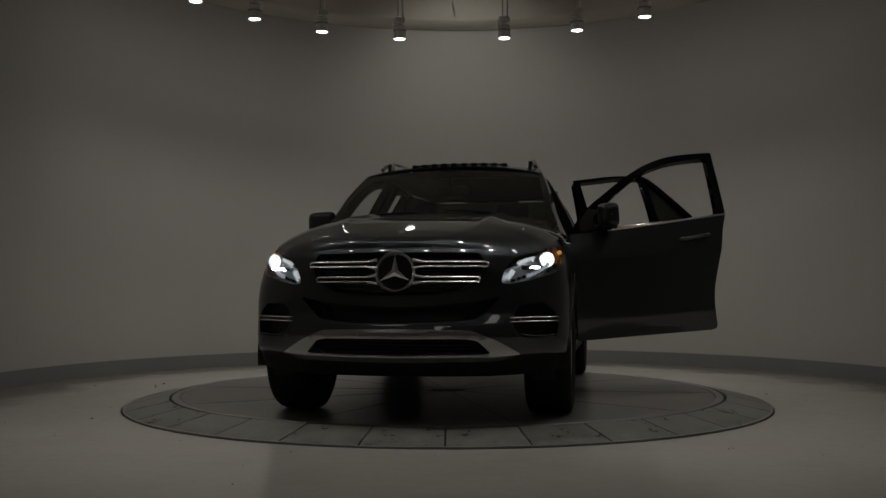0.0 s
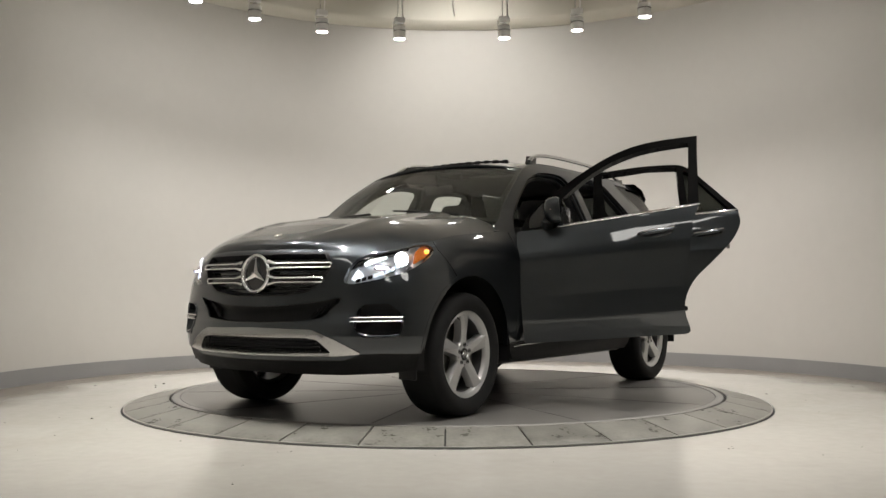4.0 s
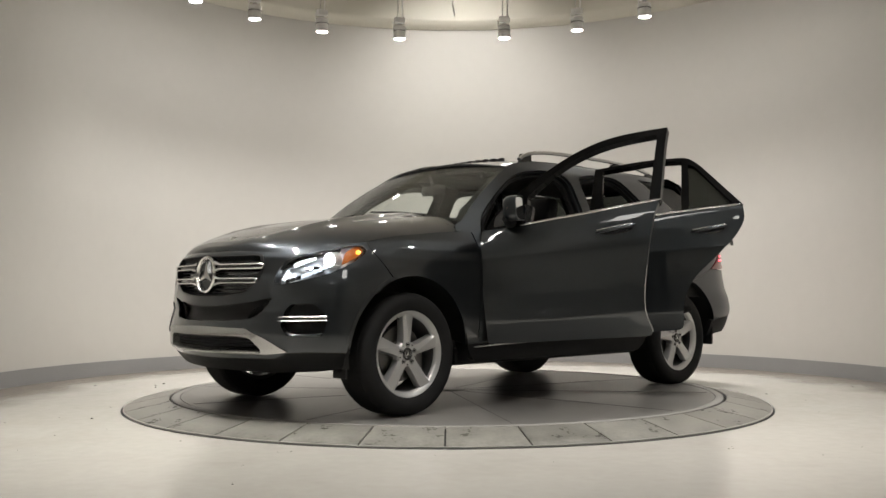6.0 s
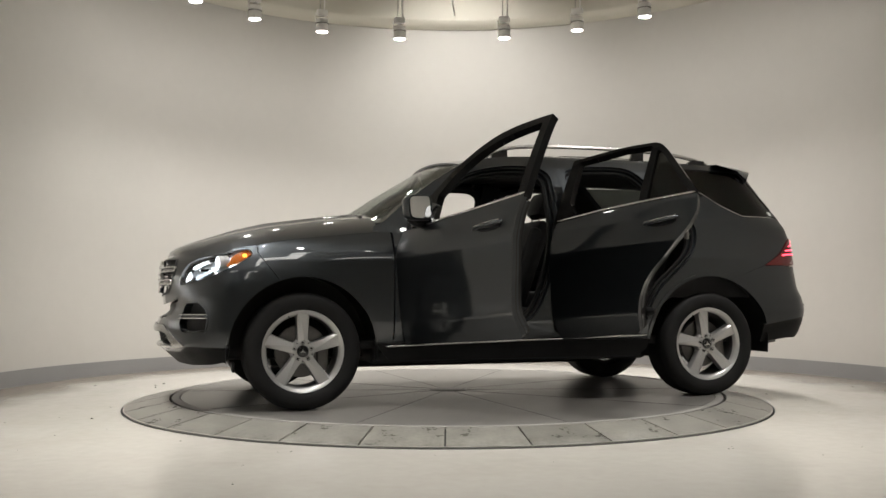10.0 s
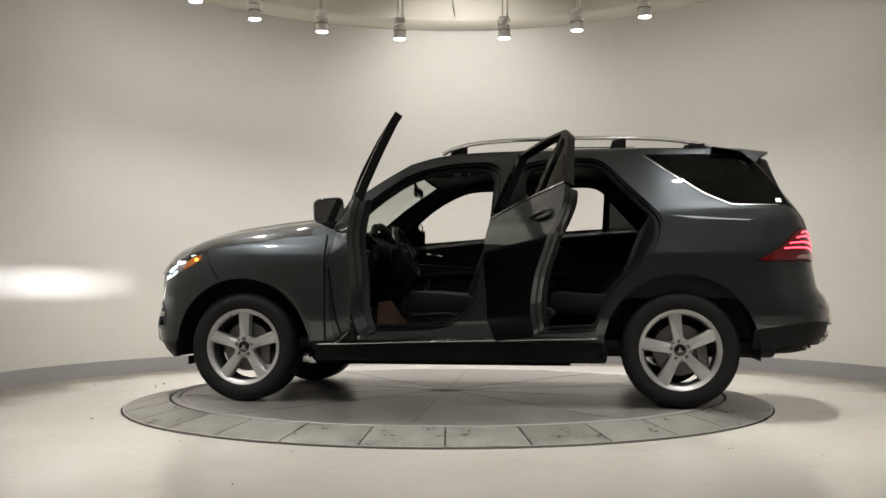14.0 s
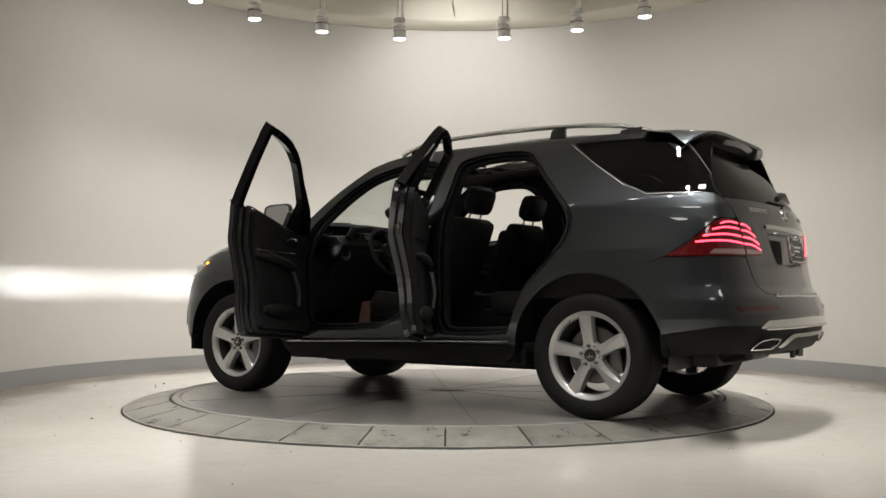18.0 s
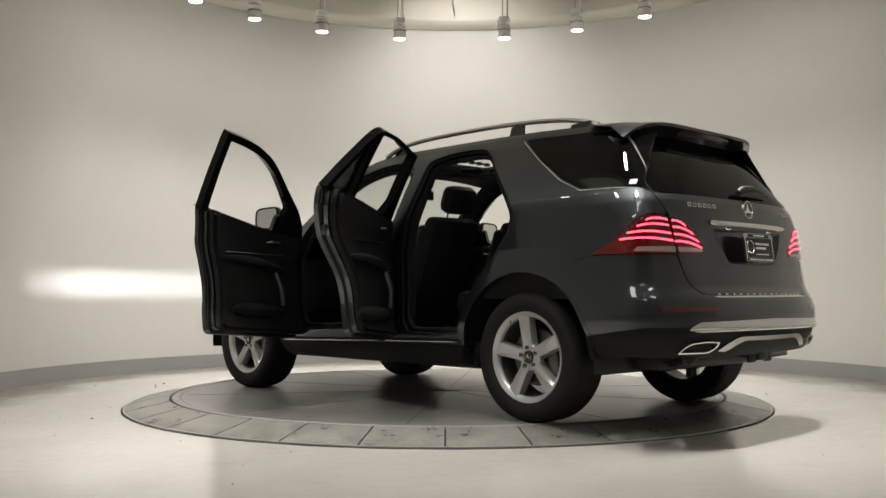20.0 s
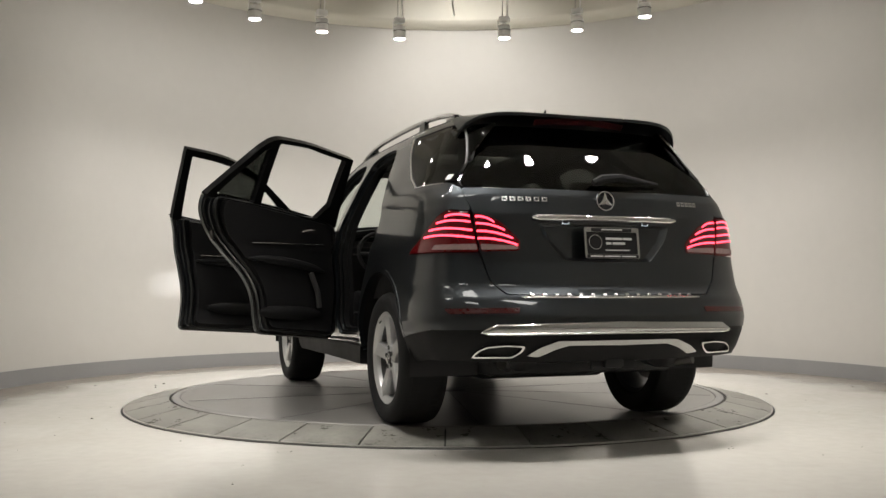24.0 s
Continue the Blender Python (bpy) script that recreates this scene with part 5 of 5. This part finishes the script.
R_DOOR = [(-.31, .415), (-.275, .55), (-.27, .80), (-.30, 1.05), (-.345, 1.20), (-.70, 1.232), (-1.09, 1.252), (-1.395, 1.262, .01), (-1.405, 1.17, .1), (-1.345, 1.07, .2), (-1.19, .92, .2), (-1.03, .79, .2), (-.95, .65, .2), (-.93, .43, .04)]
R_FRAME = [(-.318, 1.19), (-.33, 1.30), (-.375, 1.637, .004), (-.769, 1.668, .3), (-1.04, 1.656, .1), (-1.115, 1.60, .12), (-1.405, 1.262), (-1.09, 1.24), (-.7, 1.22)]
R_WIN = [(-.50, 1.235), (-.425, 1.33), (-.432, 1.615), (-.78, 1.645), (-1.0, 1.635), (-.98, 1.262), (-.7, 1.237)]
R_QUARTER = [(-1.035, 1.265), (-1.045, 1.60), (-1.09, 1.578), (-1.33, 1.285), (-1.25, 1.27)]


def build_door(kind, h, outline, frame, wins, hinge, swing):
    org = np.array([hinge[0], h * hinge[1], hinge[2]])
    door = panel(kind, side(outline), PAINT, CAR, hand=h, off=.003, thick=.030, step=.022, origin=org, r=.02)
    ax = Vector((0, -math.sin(radians(4.5)) * h, math.cos(radians(4.5))))
    door.matrix_basis = Matrix.Translation(org) @ Matrix.Rotation(radians(swing * h), 4, ax)
    cx, cz = sum(p[0] for p in outline) / len(outline), sum(p[1] for p in outline) / len(outline)
    cx += .05
    def ring(k, kz, r=.05):
        return side([(cx + (p[0] - cx) * k, cz + (p[1] - cz) * kz, max(r, p[2] if len(p) > 2 else r)) for p in outline])
    # painted inner shell, seals and lining
    panel("inner_shell", ring(.955, .975), PAINT, door, [ring(.80, .90)], hand=h, off=-.027, thick=.045, step=.05, origin=org)
    panel("door_trim", ring(.83, .93), TRIM, door, hand=h, off=-.070, thick=.05, step=.06, origin=org)
    panel("window_frame", side(frame), FRAME_BLACK, door, [side(w) for w in wins], hand=h, off=-.002, thick=.05, step=.04, origin=org, r=.012)
    panel("door_gasket", ring(.925, .96), RUBBER, door, [ring(.905, .95)], hand=h, off=-.080, thick=.03, step=.06, origin=org)
    panel("outer_gasket", ring(.985, .992), RUBBER, door, [ring(.970, .984)], hand=h, off=-.028, thick=.014, step=.06, origin=org)
    return door, org


def strip(pts, w):
    return [(x, z + w) for x, z in pts] + [(x, z - w) for x, z in pts[::-1]]


def add_handle(door, org, h, x0, x1, z0, z1):
    f = lambda x, z, o: Vector(wrap(np.array(ux(x)), np.array(z), o) * (1, h, 1) - org)
    mid = .5 * (x0 + x1)
    bowl = [(mid + (x0 - mid) * math.cos(t) * .86, lerp(z0, z1, .5) - .006 + .026 * math.sin(t)) for t in np.linspace(0, 2 * math.pi, 17)[:-1]]
    panel("handle_bowl", side(bowl), GLOSS_BLACK, door, hand=h, off=.0045, thick=.003, step=.03, origin=org, r=0)
    pts = [f(lerp(x0, x1, t), lerp(z0, z1, t) + .004, .012 + .030 * math.sin(math.pi * min(1, max(0, t))) ** .5) for t in np.linspace(0, 1, 11)]
    put("door_handle", Shape().tube(pts, [.011, .014, .015, .015, .015, .015, .015, .015, .015, .014, .010], 8, squash=.75), PAINT, door)
    pts = [f(lerp(x0, x1, t), lerp(z0, z1, t) + .014, .016 + .030 * math.sin(math.pi * min(1, max(0, t))) ** .5) for t in np.linspace(.04, .96, 9)]
    put("handle_chrome", Shape().tube(pts, .005, 6), CHROME, door)


def add_inside(door, org, h, x0, x1, zt):
    """Armrest, pull, release, pocket and speaker on a door's inner side."""
    f = lambda x, z, o: Vector(wrap(np.array(ux(x)), np.array(z), -.12 - o) * (1, h, 1) - org)
    pts = [f(lerp(x0, x1, t), .86 + .03 * t + .02 * math.sin(3 * t), .008 + .018 * math.sin(math.pi * t)) for t in np.linspace(0, 1, 9)]
    put("armrest", Shape().tube(pts, [.008, .026, .032, .034, .034, .034, .032, .026, .008], 10, squash=.8), LEATHER, door)
    xm = lerp(x0, x1, .18)
    put("release_lever", Shape().tube([f(xm, zt, .02), f(lerp(x0, x1, .30), zt - .01, .035), f(lerp(x0, x1, .36), zt - .02, .02)], [.016, .012, .006], 8), CHROME, door)
    put("pull_handle", Shape().tube([f(lerp(x0, x1, .08), .62, .02), f(lerp(x0, x1, .14), .72, .04), f(lerp(x0, x1, .22), .84, .03)], .018, 8), SATIN_DARK, door)
    pts = [f(lerp(x0, x1, t), .58 - .02 * t, .008) for t in np.linspace(.05, .85, 7)]
    put("door_pocket", Shape().tube(pts, [.012, .03, .036, .036, .036, .03, .012], 10, squash=1.3), TRIM, door)
    put("trim_line", Shape().tube([f(lerp(x0, x1, t), zt - .08 - .05 * t, .005) for t in np.linspace(.02, .95, 9)], .004, 6), SATIN, door)




def build_doors():
    for h in both:
        door, org = build_door("front_door", h, F_DOOR, F_FRAME, [F_WIN], (.852, .947, .8), -67 if h > 0 else 0)
        tagged(door, "front door standing wide open, its window lowered" if h > 0 else "closed front door with lowered window")
        bar("belt_strip", side([(.60, 1.145), (.2, 1.172), (-.31, 1.212)]), .008, .008, CHROME, door, hand=h, off=.004, origin=org)
        add_handle(door, org, h, .09, -.145, 1.045, 1.068)
        add_inside(door, org, h, .62, -.12, 1.06)
        # outside mirror
        s = Shape()
        cx, cy, cz = .615, .945, 1.252
        rows = []
        for t, k in ((-.052, .86), (-.049, .95), (-.035, .99), (-.008, 1.0), (.018, .94), (.036, .80), (.047, .55), (.051, .2)):
            rows.append([(cx + t, h * (cy + k * .100 * np.sign(math.cos(a)) * abs(math.cos(a)) ** .42), cz + k * (.085 - .010 * math.cos(a)) * np.sign(math.sin(a)) * abs(math.sin(a)) ** .42) for a in np.linspace(0, 2 * math.pi, 45)[:-1]])
        rows = [[tuple(np.array(p) - org) for p in r] for r in rows]
        s.grid(rows, close_u=True)
        s.f.append(tuple(range(len(s.v) - 44, len(s.v))))
        put("mirror_housing", s, PAINT, door)
        pts = [Vector((cx - .046, h * (cy + .084 * np.sign(math.cos(a)) * abs(math.cos(a)) ** .38), cz + (.069 - .008 * math.cos(a)) * np.sign(math.sin(a)) * abs(math.sin(a)) ** .38)) - Vector(org) for a in np.linspace(0, 2 * math.pi, 33)[:-1]]
        put("mirror_glass", Shape().add(pts, [tuple(range(32))[::h]]), MIRROR, door, smooth=False)
        put("mirror_foot", Shape().tube([Vector((.66, h * .86, 1.16)) - Vector(org), Vector((.655, h * .92, 1.165)) - Vector(org), Vector((.65, h * .98, 1.19)) - Vector(org)], [.045, .035, .03], 10, squash=.7), BLACK_PLASTIC, door)
        panel("mirror_sail", side([(.785, 1.15), (.78, 1.215), (.69, 1.31), (.51, 1.262), (.52, 1.155)]), GLOSS_BLACK, door, hand=h, off=.003, thick=.03, origin=org)
        put("mirror_signal", Shape().tube([Vector((cx + .036, h * (cy - .06), cz - .005)) - Vector(org), Vector((cx + .028, h * (cy + .075), cz)) - Vector(org), Vector((cx + .0, h * (cy + .093), cz + .003)) - Vector(org)], .008, 6), CLEAR_RED, door)
        panel("edge_sticker", side([(-.055, .76), (-.08, .76), (-.08, .80), (-.055, .80)]), PAPER, door, hand=h, off=-.087, thick=.002, origin=org, r=.002)
        door, org = build_door("rear_door", h, R_DOOR, R_FRAME, [R_WIN, R_QUARTER], (-.25, .89, .8), -60.5 if h > 0 else 0)
        tagged(door, "rear door standing wide open, its window lowered" if h > 0 else "closed rear door with lowered window")
        bar("belt_strip", side([(-.35, 1.212), (-.7, 1.243), (-1.09, 1.263), (-1.385, 1.272)]), .008, .008, CHROME, door, hand=h, off=.004, origin=org)
        g = panel("fixed_quarter_glass", side(R_QUARTER), PRIVACY, door, hand=h, off=-.02, thick=.004, origin=org)
        g.visible_shadow = False
        add_handle(door, org, h, -1.04, -1.275, 1.105, 1.128)
        add_inside(door, org, h, -.45, -1.08, 1.12)
        f = lambda x, z: Vector(wrap(np.array(ux(x)), np.array(z), -.05) * (1, h, 1) - org)
        put("door_latch", Shape().box(f(-1.30, 1.02), (.02, .03, .06), .004), STEEL, door)


# ---- inside of the car
def build_inside():
    put("cabin_floor", Shape().box((-.35, 0, .40), (2.9, 1.62, .06), .01).box((.93, 0, .68), (.06, 1.6, .62), .02).box((.2, 0, .50), (1.5, .26, .24), .04), CARPET, CAR)
    put("load_floor", Shape().box((-1.75, 0, .72), (1.0, 1.1, .05), .01).box((-1.28, 0, .6), (.05, 1.2, .4), .01), CARPET, CAR)
    # dashboard
    prof = [(.98, 1.12), (.80, 1.175), (.66, 1.16), (.60, 1.10), (.60, 1.00), (.66, .92), (.70, .75), (.80, .62), (.95, .6)]
    rows = [[(x - .04 * abs(y / .74) ** 3 * (z > 1), y, z - .02 * abs(y / .74) ** 2) for x, z in prof] for y in np.linspace(-.74, .74, 15)]
    dash = put("dashboard", Shape().grid(rows), LEATHER, CAR)
    put("cluster_hood", Shape().tube([(.62, .60, 1.13), (.62, .54, 1.195), (.62, .38, 1.215), (.62, .22, 1.195), (.62, .16, 1.13)], .03, 8), LEATHER, dash)
    put("cluster", Shape().box((.65, .38, 1.13), (.02, .36, .10), .01), GLOSS_BLACK, dash)
    put("centre_screen", Shape().box((.60, 0, 1.17), (.02, .24, .14), .01), GLOSS_BLACK, dash)
    put("centre_console", Shape().box((.55, 0, .92), (.14, .26, .30), .03).box((.12, 0, .62), (.75, .24, .22), .04), TRIM, dash)
    for y in (.66, .13, -.13, -.66):
        put("air_vent", Shape().lathe([(.045, 0), (.05, .012), (.042, .016), (.03, .004), (.001, .004)], 20, Matrix.Translation((.60, y, 1.02)) @ pose(0, 0, 0, 0, -90, 0)), SATIN_DARK, dash)
    sw = Matrix.Translation((.42, .38, 1.03)) @ pose(0, 0, 0, 0, -66, 0)
    wheel = put("steering_wheel", Shape().tube([sw @ Vector((.185 * math.cos(a), .185 * math.sin(a), 0)) for a in np.linspace(0, 2 * math.pi, 33)], .016, 8, cap=False), LEATHER, CAR)
    put("wheel_boss", Shape().lathe([(.001, .03), (.06, .025), (.075, 0), (.06, -.03)], 20, sw).tube([sw @ Vector((0, -.18, 0)), sw @ Vector((0, .18, 0))], .02).tube([sw @ Vector((-.17, 0, 0)), sw @ Vector((0, 0, 0))], .02), LEATHER, wheel)
    put("column_stalk", Shape().tube([(.50, .45, 1.0), (.47, .60, 1.03)], .008), TRIM, wheel)
    mir = put("rear_view_mirror", Shape().box((.41, 0, 1.50), (.03, .25, .075), .015), GLOSS_BLACK, CAR)
    put("mirror_face", Shape().box((.393, 0, 1.50), (.002, .225, .055), 0), MIRROR, mir)
    put("mirror_stem", Shape().tube([(.42, 0, 1.53), (.45, 0, 1.61)], .012).box((.40, 0, 1.635), (.10, .16, .04), .01), TRIM, mir)
    put("overhead_console", Shape().box((.16, 0, 1.68), (.16, .26, .05), .02), TRIM, CAR)
    for h in both:
        put("sun_visor", Shape().box((.24, h * .36, 1.645), (.16, .40, .02), .008), CLOTH, CAR)
        put("grab_handle", Shape().tube([(-.0, h * .60, 1.635), (-.02, h * .575, 1.60), (-.18, h * .575, 1.60), (-.20, h * .60, 1.635)], .011), TRIM, CAR)

    def seat(x, y, kind):
        seat = new(kind)
        seat.parent = CAR
        put("cushion", Shape().box((.26, 0, .14), (.54, .50, .15), .05, pose(0, 0, 0, 0, -5, 0)).box((.26, .21, .17), (.46, .09, .15), .035, pose(0, 0, 0, 0, -5, 0)).box((.26, -.21, .17), (.46, .09, .15), .035, pose(0, 0, 0, 0, -5, 0)), LEATHER, seat)
        back = pose(-.02, 0, .18, 0, -20, 0)
        put("backrest", Shape().box((0, 0, .31), (.12, .46, .66), .05, back).box((.045, .20, .30), (.10, .09, .54), .04, back).box((.045, -.20, .30), (.10, .09, .54), .04, back), LEATHER, seat)
        put("headrest", Shape().box((.0, 0, .77), (.12, .28, .20), .058, back), LEATHER, seat)
        for yy in (.07, -.07):
            put("headrest_post", Shape().tube([back @ Vector((0, yy, .62)), back @ Vector((0, yy, .72))], .007, 8), STEEL, seat)
        put("base", Shape().box((.2, 0, .02), (.42, .40, .12), .02), TRIM, seat)
        for yy in (.27, -.27):
            put("side_valance", Shape().box((.22, yy, .07), (.50, .025, .12), .01), TRIM, seat)
        put("valance_trim", Shape().tube([(.0, .286, .10), (.2, .288, .125), (.42, .286, .11)], .004, 6), SATIN_DARK, seat)
        seat.matrix_basis = pose(x, y, .47)
        return seat

    s = seat(-.10, .38, "front_seat")
    copy_thing(s, pose(-.10, -.38, .47))
    bench = new("rear_bench")
    bench.parent = CAR
    for y, w in ((.42, .46), (0, .34), (-.42, .46)):
        put("bench_cushion", Shape().box((.20, y, .14), (.52, w, .16), .05, pose(0, 0, 0, 0, -4, 0)), LEATHER, bench)
        back = pose(-.06, 0, .18, 0, -22, 0)
        put("bench_back", Shape().box((0, y, .30), (.13, w, .62), .05, back), LEATHER, bench)
        put("bench_headrest", Shape().box((0, y, .72 if y else .66), (.09, .25, .15), .04, back), LEATHER, bench)
        for yy in (.06, -.06):
            put("bench_post", Shape().tube([back @ Vector((0, y + yy, .58)), back @ Vector((0, y + yy, .68))], .006, 6), STEEL, bench)
    bench.matrix_basis = pose(-1.06, 0, .50)
    s = Shape().box((.50, .40, .44), (.45, .42, .006), 0)
    s.add([(.62, .50, .445), (.30, .50, .445), (.34, .47, .53), (.44, .45, .56), (.52, .44, .68), (.62, .44, .67)], [(0, 1, 2, 3, 4, 5), (5, 4, 3, 2, 1, 0)])
    put("floor_paper", s, CARDBOARD, CAR, "brown protective paper in the footwell", smooth=False)
    for h in both:
        panel("pillar_lining", side([(-.29, 1.64), (-.44, 1.62), (-.44, .50), (-.15, .50), (-.28, 1.0)]), TRIM, CAR, hand=h, off=-.08, thick=.03, step=.08)
        panel("cabin_lining", side([(-1.02, 1.62), (-1.24, 1.60), (-1.44, 1.45), (-1.66, 1.34), (-1.85, 1.28), (-2.1, 1.27), (-2.05, .7), (-1.06, .7), (-1.28, .94), (-1.40, 1.10), (-1.40, 1.22)]), TRIM, CAR, hand=h, off=-.07, thick=.02, step=.08)


build_front()
build_hood()
build_top()
build_sides()
build_rear()
build_under()
build_wheels()
build_doors()
build_inside()


# ---- turning: car and turntable turn together about the table's middle
TURN = [-99.79, -105.9, -111.85, -117.77, -123.75, -129.85, -136.1, -142.49, -149.03, -155.66, -162.37, -169.1, -175.81,
        -182.47, -189.04, -195.49, -201.81, -207.99, -214.04, -219.98, -225.84, -231.68, -237.54, -243.51, -249.65]


def motions():
    walk(CAR, [(t, pose(0, 0, 0, 0, 0, a) @ pose(-.1985, .073, .002)) for t, a in enumerate(TURN)])
    walk(TABLE, [(t, pose(0, 0, 0, 0, 0, a)) for t, a in enumerate(TURN)])


motions()
